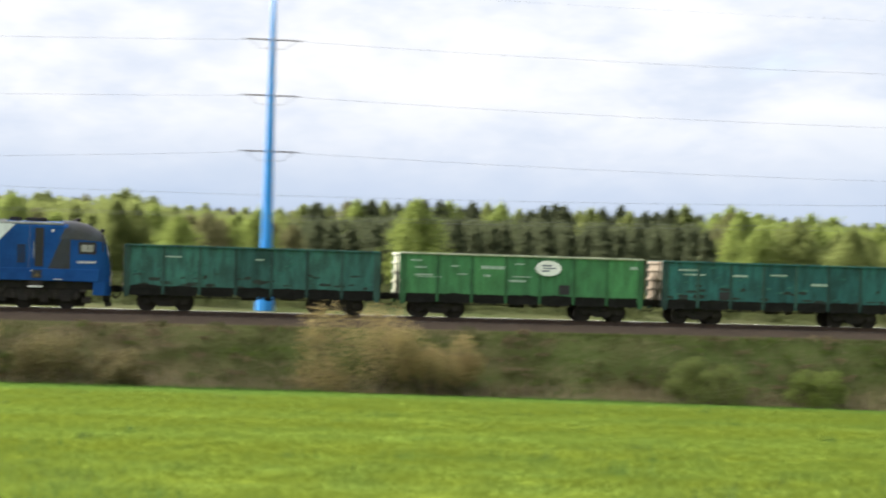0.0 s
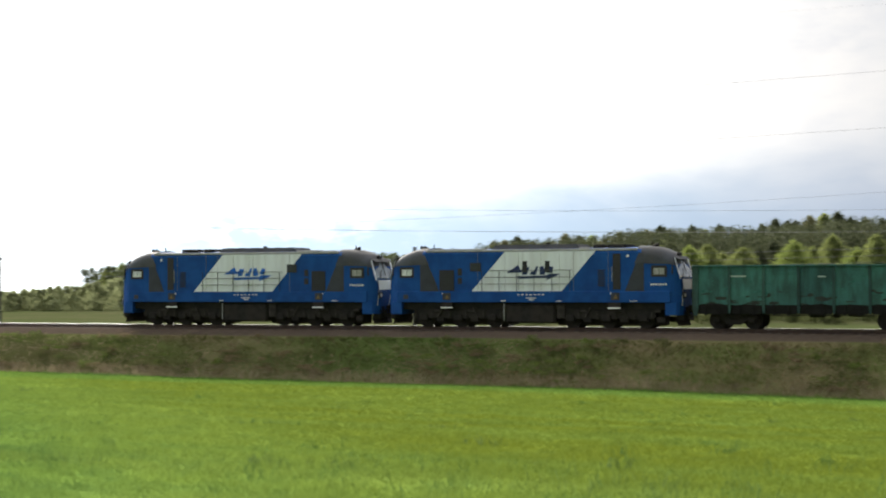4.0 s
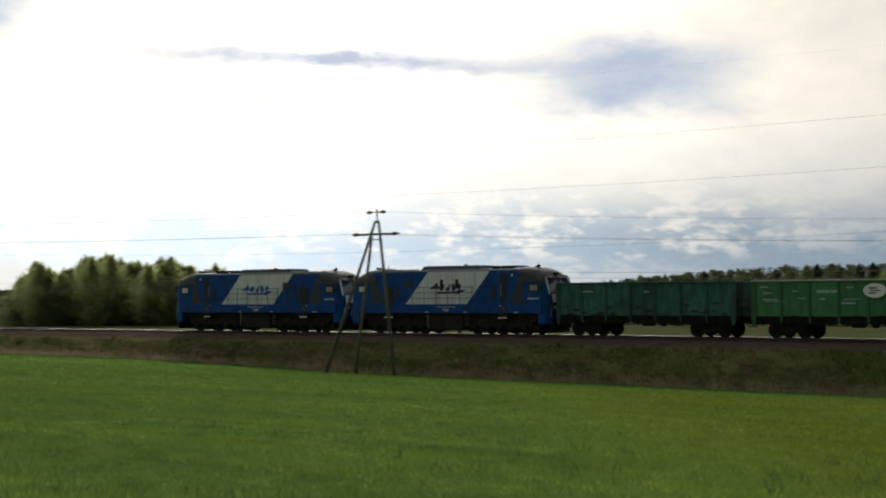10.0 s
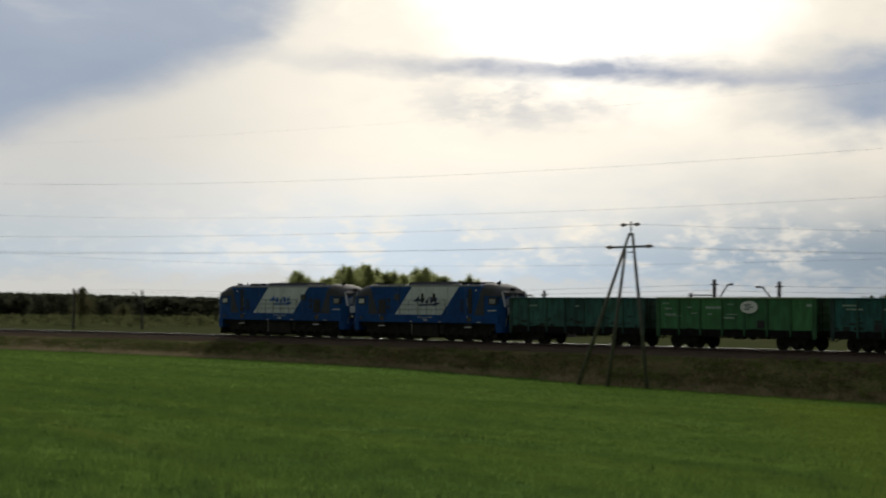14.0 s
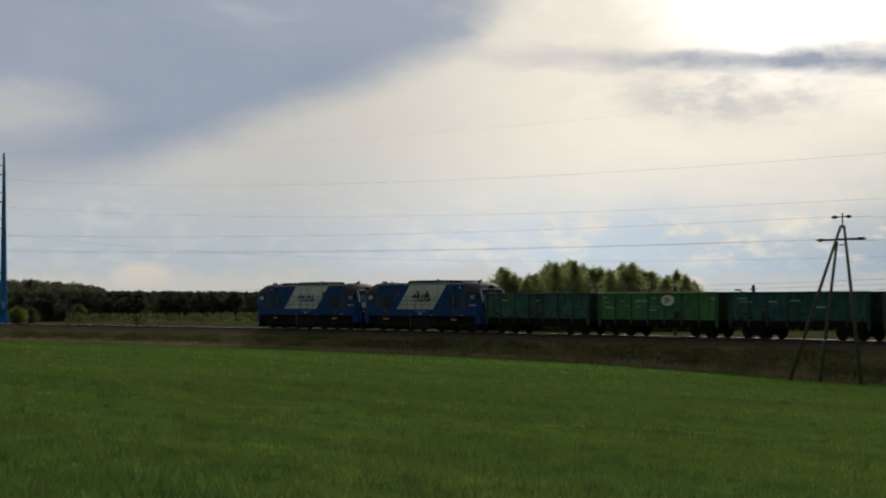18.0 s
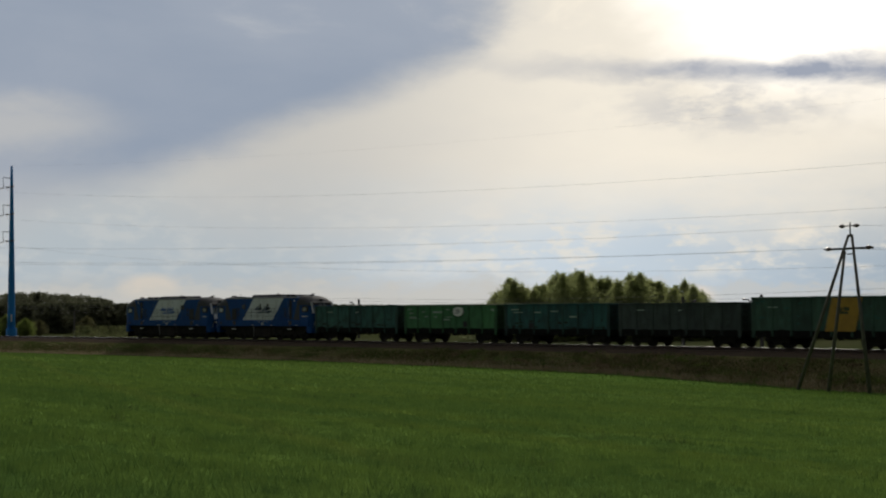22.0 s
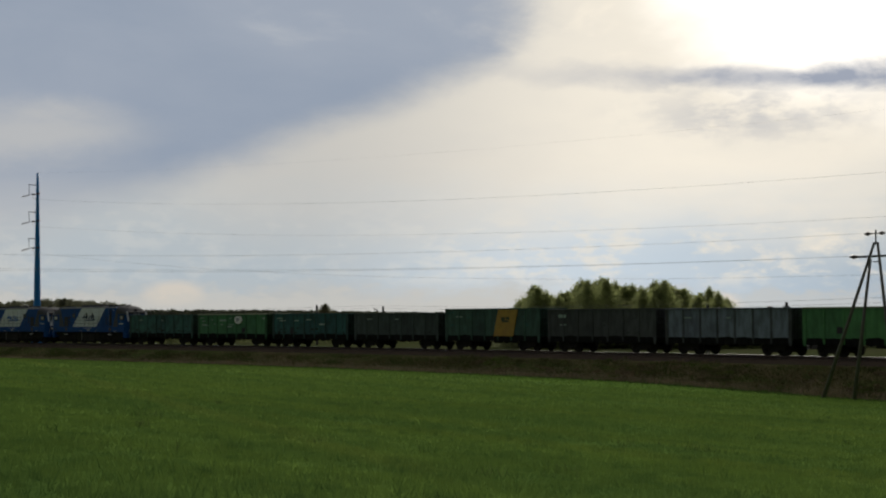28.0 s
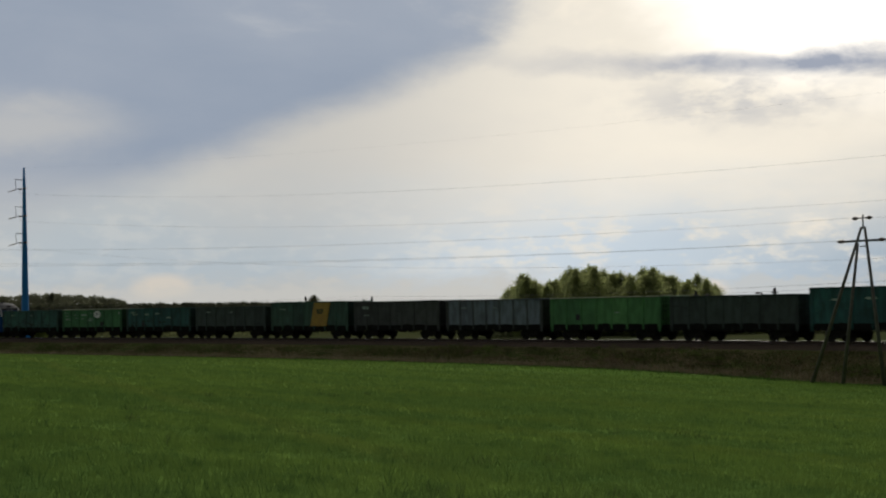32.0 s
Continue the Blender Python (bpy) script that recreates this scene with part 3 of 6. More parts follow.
TRACK_XS = [-420, -380, -340, -310] + [-290 + 5 * i for i in range(80)] + [130, 170, 220, 260]


def sweep(section, xs=TRACK_XS):
    """Carries a cross-section of (offset towards the field, height or None for the ground) along the track."""
    rows = []
    for x in xs:
        y = track_y(x)
        t = (track_y(x + 0.5) - track_y(x - 0.5))
        nx, ny = t / math.hypot(1, t), -1 / math.hypot(1, t)
        row = []
        for off, z in section:
            px, py = x + nx * off, y + ny * off
            row.append((px, py, ground_z(px, py) - 0.15 if z is None else z))
        rows.append(row)
    return rows


def build_embankment():
    rows = sweep([(7.6, None), (6.9, None), (5.9, -9), (4.6, -9), (3.3, -0.52), (0, -0.6), (-3.5, -0.62), (-8.5, None)])
    for r in rows:
        zf = r[1][2] + 0.15
        for i, k in ((2, 0.24), (3, 0.66)):
            r[i] = (r[i][0], r[i][1], zf + (-0.62 - zf) * k + 0.1 * noise.noise((r[i][0] * 0.2, i, 0)))
    s = Shape().rings(rows, closed=False, caps=False)
    tagged(part("embankment", s, M["verge"], smooth=True), "grassy railway embankment with dry brown weeds", "embankment", "", "structure")
    s = Shape().rings(sweep([(3.2, -0.56), (2.7, -0.50), (1.75, -0.2), (-1.75, -0.2), (-2.7, -0.56), (-3.45, -0.60)]), closed=False, caps=False)
    tagged(part("ballast_bed", s, M["ballast"]), "grey-brown crushed stone ballast under the track", "ballast", "", "structure")


build_embankment()


def build_glint_strip():
    # added strip: stands in for the sky's glint along the rails
    s = Shape().rings(sweep([(-1.95, -0.5), (-2.0, -0.055), (-2.52, -0.045), (-2.72, -0.7)], [x for x in TRACK_XS if x > -128]), closed=False, caps=False)
    tagged(part("service_path", s, M["path"]), "pale strip added behind the rails for their bright glint", "path", "", "structure")


build_glint_strip()


def build_track():
    track = tagged(new("railway_track"), "single railway track with shiny rail heads on ballast", "track", "", "structure")
    for side in (-1, 1):
        c = 0.79 * side
        web = [(c - 0.075, -0.185), (c - 0.075, -0.165), (c - 0.012, -0.145), (c - 0.012, -0.05), (c - 0.036, -0.035), (c - 0.036, -0.004),
               (c + 0.036, -0.004), (c + 0.036, -0.035), (c + 0.012, -0.05), (c + 0.012, -0.145), (c + 0.075, -0.165), (c + 0.075, -0.185)]
        part("rail", Shape().rings(sweep(web), closed=True, caps=True), M["rail"], track)
        part("rail_head", Shape().rings(sweep([(c - 0.034, -0.004), (c - 0.030, 0.0), (c + 0.030, 0.0), (c + 0.034, -0.004)]), closed=False, caps=False), M["railtop"], track, "polished running surface")
    me = Shape().soft_box(-0.125, 0.125, -1.3, 1.3, -0.30, -0.188, 0.02).mesh("sleeper")
    me.materials.append(M["sleeper"])
    for i in range(300):
        x = -128 + i * 0.58
        part("sleeper", me, M["sleeper"], track, at=pose(x, track_y(x), 0, 0, 0, math.degrees(math.atan(track_y(x + 0.5) - track_y(x - 0.5)))))
    rest = Shape()
    for i in range(330):
        x = -128.6 - i * 0.58
        y = track_y(x)
        rest.box(x - 0.12, x + 0.12, y - 1.3, y + 1.3, -0.30, -0.19)
    tagged(part("sleepers_beyond", rest, M["sleeper"], track), kind="stuff")


build_track()

# ---- the train ----
PITCH_LOCO, PITCH_WAGON = 17.45, 13.92


def wheelset(parent, x, r, half):
    s = Shape()
    s.tube((0, -half - 0.1, 0), (0, half + 0.1, 0), 0.085, n=8)
    for side in (-1, 1):
        y0 = side * (half - 0.065)
        s.tube((0, y0 - 0.065, 0), (0, y0 + 0.065, 0), r, n=22)
        s.tube((0, side * (half - 0.15), 0), (0, side * (half - 0.12), 0), r + 0.028, n=22)
        for k in range(5):
            a = k * 1.2566
            s.tube((0.55 * r * math.cos(a), y0 + side * 0.06, 0.55 * r * math.sin(a)), (0.55 * r * math.cos(a), y0 + side * 0.085, 0.55 * r * math.sin(a)), 0.07, n=6)
    ob = part("wheelset", s, M["wheel"], parent, at=(x, 0, r))
    ob["radius"] = r
    WHEELS.append(ob)
    return ob


WHEELS = []


def wagon_bogie(parent, x):
    s = Shape()
    for side in (-1, 1):
        y = side * 1.02
        a, b = sorted((y - 0.11, y + 0.11))
        s.prism([(-1.2, 0.5), (-1.2, 0.66), (-0.55, 0.84), (0.55, 0.84), (1.2, 0.66), (1.2, 0.5), (0.95, 0.42), (0.6, 0.46), (0.35, 0.24), (-0.35, 0.24), (-0.6, 0.46), (-0.95, 0.42)], a, b)
        for k in (-0.2, 0.0, 0.2):
            s.tube((k, y, 0.3), (k, y, 0.62), 0.075, n=8)
        for k in (-0.925, 0.925):
            s.soft_box(k - 0.17, k + 0.17, y - 0.16, y + 0.16, 0.33, 0.64, 0.03)
    s.soft_box(-0.3, 0.3, -1.2, 1.2, 0.55, 0.8, 0.04)
    bogie = part("bogie", s, M["under"], parent, "black cast-steel bogie", at=(x, 0, 0))
    for k in (-0.925, 0.925):
        wheelset(bogie, k, 0.475, 0.85)


def coupler(parent, x, d):
    s = Shape()
    s.soft_box(min(x, x + d * 0.62), max(x, x + d * 0.62), -0.13, 0.13, 0.93, 1.18, 0.03)
    k = x + d * 0.56
    s.prism([(k - 0.16 * d, 0.86), (k + 0.1 * d, 0.88), (k + 0.15 * d, 1.05), (k + 0.1 * d, 1.22), (k - 0.16 * d, 1.24)], -0.2, 0.2)
    part("coupler", s, M["under"], parent)
    h = Shape()
    pts = [(x + d * 0.1, -0.42, 1.0), (x + d * 0.25, -0.44, 0.72), (x + d * 0.42, -0.43, 0.6), (x + d * 0.58, -0.42, 0.68)]
    for a, b in zip(pts, pts[1:]):
        h.tube(a, b, 0.028, n=6)
    part("brake_hose", h, M["under"], parent)


def marks(parent, bars, y, mat, name="lettering"):
    """Unreadable lettering as plain bars: x, z, length, height."""
    s = Shape()
    for x, z, a, b in bars:
        s.box(x - a / 2, x + a / 2, y - 0.004, y + 0.004, z - b / 2, z + b / 2)
    tagged(part(name, s, mat, parent, "faded painted lettering"), kind="stuff")


def gondola(label, paint, top=3.36, rim=None, bars=(), oval=False, yellow=False, box_mark=None, end=None, seam=None, worn=None):
    """A four-axle open wagon; its long axis is local x, and it faces the field with -y."""
    car = tagged(new("gondola_wagon"), label, "freight wagon", "wagons of the goods train")
    half, w, z0 = 6.42, 1.5, 1.2
    part("side_frame", Shape().soft_box(-half, half, -0.34, 0.34, 0.92, 1.2, 0.03).soft_box(-half, half, -w + 0.05, w - 0.05, 1.1, 1.22, 0.02), M["under"], car)
    posts = [-half + 0.14 + (2 * half - 0.28) * i / 7 for i in range(8)]
    for side in (-1, 1):
        y = side * w
        for a, b in zip(posts, posts[1:]):
            s = Shape()
            lo, hi = a + 0.07, b - 0.07
            s.box(lo, hi, min(y, y - side * 0.06), max(y, y - side * 0.06), z0, top - 0.08)
            zm = z0 + (top - z0) * 0.52
            for zz in (zm, z0 + (top - z0) * 0.24, z0 + (top - z0) * 0.78):
                d = 0.008 if zz == zm else 0.004
                s.prism([(lo, zz - 0.035), (hi, zz - 0.035), (hi, zz + 0.035), (lo, zz + 0.035)], min(y + side * d, y), max(y + side * d, y))
            part("side_panel", s, paint, car)
            h = Shape()
            h.prism([(lo + 0.06, 0.80), (hi - 0.06, 0.80), (hi - 0.02, z0 + 0.02), (lo + 0.02, z0 + 0.02)], min(y - side * 0.02, y - side * 0.1), max(y - side * 0.02, y - side * 0.1))
            for e in (0.28, 0.72):
                xx = lo + (hi - lo) * e
                h.box(xx - 0.05, xx + 0.05, min(y - side * 0.1, y + side * 0.02), max(y - side * 0.1, y + side * 0.02), 0.74, z0 + 0.08)
            part("hatch_door", h, M["grime"], car)
            g = Shape()
            n = 14
            rise = 0.01 + 0.14 * abs(noise.noise((1.7 * lo + 7 * len(label), side, top)))
            top_line = []
            for k in range(n + 1):
                q = k / n
                wave = 0.05 * noise.noise((2.1 * (hi - (hi - lo) * q), side, 3)) + 0.03 * noise.noise((5.0 * (hi - (hi - lo) * q), side, 9))
                top_line.append((hi - (hi - lo) * q, z0 + 0.06 + max(0.0, rise * math.sin(math.pi * q) ** 0.7 + wave)))
            g.prism([(lo, z0 - 0.03), (hi, z0 - 0.03)] + top_line, min(y + side * 0.010, y), max(y + side * 0.010, y))
            part("grime_edge", g, M["grime"], car)
        for i, x in enumerate(posts):
            ww = 0.16 if i in (0, 7) else 0.075
            s = Shape()
            yo = y + side * 0.035
            zb = 0.72 if i in (0, 7) else 0.84
            s.prism([(x - ww, z0 - 0.08), (x - ww * 0.6, zb), (x + ww * 0.6, zb), (x + ww, z0 - 0.08), (x + ww, top - 0.06), (x - ww, top - 0.06)], min(yo, y - side * 0.05), max(yo, y - side * 0.05))
            part("post", s, seam or paint, car)
        part("top_rail", Shape().soft_box(-half, half, min(y - side * 0.08, y + side * 0.09), max(y - side * 0.08, y + side * 0.09), top - 0.1, top, 0.02), rim or paint, car)
    for d in (-1, 1):
        x = d * (half - 0.04)
        s = Shape()
        s.box(min(x, x - d * 0.06), max(x, x - d * 0.06), -w + 0.07, w - 0.07, z0, top - 0.06)
        for zz in (z0 + 0.1, z0 + 0.62, z0 + 1.12, z0 + 1.6, top - 0.12):
            s.soft_box(min(x + d * 0.09, x), max(x + d * 0.09, x), -w + 0.07, w - 0.07, zz - 0.07, zz + 0.07, 0.02)
        part("end_wall", s, (end if d < 0 else seam) or paint, car)
        lad = Shape()
        for yy in (-1.32, -0.98):
            lad.tube((x + d * 0.13, yy, 0.85), (x + d * 0.13, yy, top - 0.1), 0.018, n=5)
        for k in range(7):
            lad.tube((x + d * 0.13, -1.32, 1.0 + 0.32 * k), (x + d * 0.13, -0.98, 1.0 + 0.32 * k), 0.014, n=5)
        part("ladder", lad, M["under"], car)
        coupler(car, d * (half - 0.05), d)
        wagon_bogie(car, d * 4.32)
    part("floor", Shape().box(-half + 0.1, half - 0.1, -w + 0.08, w - 0.08, z0 - 0.02, z0 + 0.03), M["under"], car)
    part("brake_cylinder", Shape().tube((-0.5, -0.6, 0.82), (0.25, -0.6, 0.82), 0.2, n=10), M["under"], car)
    part("air_reservoir", Shape().tube((0.7, -0.5, 0.78), (1.0, -0.5, 0.78), 0.16, n=8), M["under"], car)
    part("valve_box", Shape().soft_box(1.5, 2.2, -0.75, -0.4, 0.68, 0.95, 0.03), M["under"], car)
    part("brake_rod", Shape().tube((-3.3, -0.5, 0.72), (3.3, -0.5, 0.72), 0.03, n=5), M["under"], car)
    if seam is SEAM:
        stains(car, w, z0, len(label) * 5 + int(top * 90))
    if worn:
        scuffs(car, worn, w, z0, top, len(label) * 7 + int(top * 100))
    if bars:
        marks(car, [(x, z, a, b * 0.8) for x, z, a, b in bars], -w - 0.026, M["faded"])
    if oval:
        s = Shape()
        s.prism([(1.32 + 0.68 * math.cos(6.28319 * i / 28), 2.72 + 0.40 * math.sin(6.28319 * i / 28)) for i in range(28)], -w - 0.1, -w + 0.0)
        part("oval_emblem", s, M["plate"], car, "white oval emblem")
        marks(car, [(1.22, 2.86, 0.5, 0.07), (1.37, 2.72, 0.62, 0.06), (1.17, 2.58, 0.42, 0.07)], -w - 0.104, M["logo_navy"], "emblem_lettering")
    if box_mark:
        x, z, a, b = box_mark
        part("grimy_patch", Shape().box(x - a / 2, x + a / 2, -w - 0.03, -w, z - b / 2, z + b / 2), M["soot"], car, "dark square patch")
    if yellow:
        s = Shape()
        y = -w - 0.03
        s.prism([(0.35, 1.24), (2.95, 1.24), (3.6, top - 0.1), (1.0, top - 0.1)], y - 0.008, -w)
        part("yellow_panel", s, M["yellow"], car, "slanting yellow panel")
        marks(car, [(1.65, 2.72, 0.5, 0.3), (2.25, 2.76, 0.5, 0.26), (1.95, 2.5, 0.9, 0.16)], y - 0.014, M["emblem"], "panel_emblem")
    return car


def loco_ring(x, w, zb, zs, zr):
    """Cross-section of the loco's body: half width, sill, shoulder and roof heights."""
    k = zr - zs
    return [(x, -w, zb), (x, -w, zs), (x, -w + 0.09, zs + 0.45 * k), (x, -w + 0.32, zs + 0.78 * k), (x, -w * 0.45, zr - 0.02), (x, 0, zr), (x, w * 0.45, zr - 0.02), (x, w - 0.32, zs + 0.78 * k), (x, w - 0.09, zs + 0.45 * k), (x, w, zs), (x, w, zb)]


CAB_STATIONS = ((6.3, 0.0, 3.96, 4.40), (6.75, 0.0, 3.88, 4.36), (7.2, 0.0, 3.74, 4.26), (7.6, 0.01, 3.58, 4.10), (7.9, 0.05, 3.44, 3.92), (8.1, 0.11, 3.34, 3.70), (8.2, 0.16, 3.26, 3.42))


def loco_cab(car, d, w):
    """One cab with its roof, screens, nose, lamps and couplings; d is -1 or 1 along the loco."""
    cab = Shape()
    cab.rings([loco_ring(d * x, w - k, 1.38, zs, zr) for x, k, zs, zr in CAB_STATIONS] + [loco_ring(d * 8.36, w - 0.24, 1.38, 2.56, 2.64), loco_ring(d * 8.44, w - 0.30, 1.38, 1.98, 2.06)])
    part("cab", cab, M["loco_blue"], car)
    rows = []
    for i, (x, k, zs, zr) in enumerate(CAB_STATIONS):
        ring = [(d * (x - (0.32 - 0.05 * abs(j - 4)) * (i == 0)), y * 1.012, z + 0.014) for j, (_, y, z) in enumerate(loco_ring(0, w - k, 1.38, zs, zr)[1:-1])]
        low = 3.46 - 0.04 * max(0.0, x - 6.3)
        e = d * (x - 0.36) if i == 0 else d * x
        rows.append([(e, -w + k - 0.018, min(low, zs))] + ring + [(e, w - k + 0.018, min(low, zs))])
    part("cab_roof", Shape().rings(rows, closed=False, caps=False), M["loco_roof"], car, "sooty dark grey cab roof", smooth=True)
    apron = Shape()
    apron.rings([[(d * x, -ww, 0.72), (d * x, -ww, 1.40), (d * x, ww, 1.40), (d * x, ww, 0.72)] for x, ww in ((7.62, w), (8.2, w - 0.05), (8.36, w - 0.16), (8.5, w - 0.45))], closed=True)
    part("front_apron", apron, M["loco_blue"], car)
    wind = Shape()
    wind.rings([[(d * (8.10 + 0.05 * (1 - abs(y))), y, 3.62), (d * (8.40 + 0.05 * (1 - abs(y))), y, 2.72)] for y in (-1.2, -0.6, 0.0, 0.6, 1.2)], closed=False, caps=False)
    pane = part("windscreen", wind, M["glass"], car, "sloping cab windscreen")
    for y0, y1, m in ((-1.36, -1.16, M["loco_white"]), (-0.06, 0.06, M["grille"]), (1.16, 1.36, M["loco_white"])):
        bar = Shape().rings([[(d * (8.11 + 0.05 * (1 - abs(y))), y, 3.74), (d * (8.42 + 0.05 * (1 - abs(y))), y, 2.62)] for y in (y0, y1)], closed=False, caps=False)
        part("windscreen_pillar", bar, m, pane)
    for y in (-0.75, 0.5):
        part("wiper", Shape().tube((d * 8.44, y, 2.74), (d * 8.32, y + 0.38, 3.2), 0.016, n=5), M["grille"], pane)
    part("sun_visor", Shape().rings([[(d * 8.02, y, 3.84), (d * 8.30, y, 3.66)] for y in (-1.15, 0.0, 1.15)], closed=False, caps=False), M["loco_roof"], car)
    part("nose_panel", Shape().rings([[(d * 8.46, y, 2.62), (d * 8.52, y, 2.08)] for y in (-1.1, -0.4, 0.4, 1.1)], closed=False, caps=False), M["loco_white"], car, "white nose panel")
    for y in (-0.88, 0.88):
        lamp = part("headlamp", Shape().soft_box(min(d * 8.38, d * 8.52), max(d * 8.38, d * 8.52), y - 0.26, y + 0.26, 1.62, 1.92, 0.04), M["grille"], car, "black headlamp cluster")
        part("lens", Shape().tube((d * 8.5, y, 1.77), (d * 8.545, y, 1.77), 0.11, n=12), M["plate"], lamp)
    for side in (-1, 1):
        s = Shape()
        for y0, y1 in ((1.02, 1.30),):
            s.tube((d * 8.46, side * y0, 2.12), (d * 8.5, side * y1, 1.2), 0.02, n=6)
        part("grab_rail", s, M["loco_trim"], car)
        mir = Shape().tube((d * 8.0, side * (w - 0.02), 3.3), (d * 8.06, side * (w + 0.16), 3.34), 0.016, n=5).soft_box(d * 8.06 - 0.03, d * 8.06 + 0.03, side * (w + 0.17) - 0.05, side * (w + 0.17) + 0.05, 2.86, 3.36, 0.02)
        part("mirror", mir, M["grille"], car, "black cab mirror")
    part("roof_lamp", Shape().soft_box(min(d * 7.9, d * 8.1), max(d * 7.9, d * 8.1), -0.22, 0.22, 3.86, 4.04, 0.04), M["grille"], car)
    part("horn", Shape().tube((d * 6.55, -0.3, 4.36), (d * 6.95, -0.3, 4.46), 0.05, 0.09).tube((d * 6.5, -0.12, 4.36), (d * 6.82, -0.12, 4.47), 0.045, 0.08), M["under"], car)
    part("aerial", Shape().tube((d * 6.4, 0.3, 4.36), (d * 6.4, 0.3, 4.62), 0.03), M["under"], car)
    for side in (-1, 1):
        y = side * (w + 0.012)
        a, b = min(y, y - side * 0.03), max(y, y - side * 0.03)
        xx = sorted((d * 6.86, d * 7.72))
        win = part("side_window", Shape().prism([(xx[0] + 0.05, 2.74), (xx[1] - 0.05, 2.74), (xx[1], 2.79), (xx[1], 3.29), (xx[1] - 0.05, 3.34), (xx[0] + 0.05, 3.34), (xx[0], 3.29), (xx[0], 2.79)], a, b), M["grille"], car, "black-framed cab side window")
        y2 = y + side * 0.008
        for m in (0.32, 0.68):
            c = xx[0] + (xx[1] - xx[0]) * m
            part("pane", Shape().prism([(c - 0.14, 2.86), (c + 0.14, 2.86), (c + 0.14, 3.2), (c - 0.14, 3.2)], min(y2, y), max(y2, y)), M["pale_pane"] if d > 0 else M["bright_pane"], win)
        part("cab_step", Shape().soft_box(min(d * 4.5, d * 5.2), max(d * 4.5, d * 5.2), min(y, y + side * 0.1), max(y, y + side * 0.1), 1.05, 1.12, 0.01), M["plate"], car, "white-edged step")
        part("step_hanger", Shape().box(min(d * 4.52, d * 5.18), max(d * 4.52, d * 5.18), min(y - side * 0.04, y), max(y - side * 0.04, y), 1.06, 1.42), M["under"], car)
    part("buffer_beam", Shape().soft_box(min(d * 8.1, d * 8.5), max(d * 8.1, d * 8.5), -1.05, 1.05, 0.42, 1.0, 0.04), M["under"], car)
    part("snow_plough", Shape().rings([[(d * x, y, 0.5), (d * (x + 0.1), y, 0.16)] for x, y in ((8.15, -1.25), (8.5, 0.0), (8.15, 1.25))], closed=False, caps=False), M["under"], car)
    for yy in (-0.75, -0.5, 0.6):
        part("jumper_hose", Shape().tube((d * 8.5, yy, 1.15), (d * 8.66, yy, 0.8), 0.035, n=6).tube((d * 8.66, yy, 0.8), (d * 8.74, yy, 0.55), 0.035, n=6), M["under"], car)
    coupler(car, d * 8.3, d)


def loco_bogie(car, d):
    """Bogie of three axles."""
    s = Shape()
    for side in (-1, 1):
        yb = side * 1.08
        a, b = yb - 0.12, yb + 0.12
        s.prism([(-2.75, 0.62), (-2.6, 0.95), (-1.5, 1.0), (1.5, 1.0), (2.6, 0.95), (2.75, 0.62), (2.4, 0.5), (-2.4, 0.5)], a, b)
        for k in (-2.05, 0, 2.05):
            s.soft_box(k - 0.24, k + 0.24, yb - 0.2, yb + 0.2, 0.36, 0.72, 0.04)
            s.soft_box(k + 0.75, k + 1.2, yb - 0.14, yb + 0.14, 0.3, 0.6, 0.03)
    s.soft_box(-2.95, 2.95, -0.66, 0.66, 0.13, 1.0, 0.05).soft_box(-2.9, 2.9, -1.2, 1.2, 0.92, 1.02, 0.02)
    bogie = part("bogie", s, M["under"], car, "black three-axle bogie", at=(d * 4.3, 0, 0))
    for side in (-1, 1):
        yb = side * 1.13
        for k in (-2.05, 0, 2.05):
            for e in (-0.5, 0.5):
                coil = Shape()
                for j in range(4):
                    coil.tube((0, 0, 0.5 + 0.11 * j), (0, 0, 0.57 + 0.11 * j), 0.12, n=8)
                part("coil_spring", coil.tube((0, 0, 0.48), (0, 0, 0.94), 0.06, n=6), M["bogie_dust"], bogie, at=(k + e, yb, 0))
            part("brake_cylinder", Shape().tube((k + 0.62, yb + side * 0.05, 0.9), (k + 0.95, yb + side * 0.05, 0.9), 0.1, n=8), M["bogie_dust"], bogie)
        for e in (-1, 1):
            part("damper", Shape().tube((1.2 * e, yb + side * 0.1, 0.55), (0.9 * e, yb + side * 0.1, 1.1), 0.05, n=6), M["bogie_dust"], bogie)
    for k in (-2.05, 0, 2.05):
        wheelset(bogie, k, 0.525, 0.85)


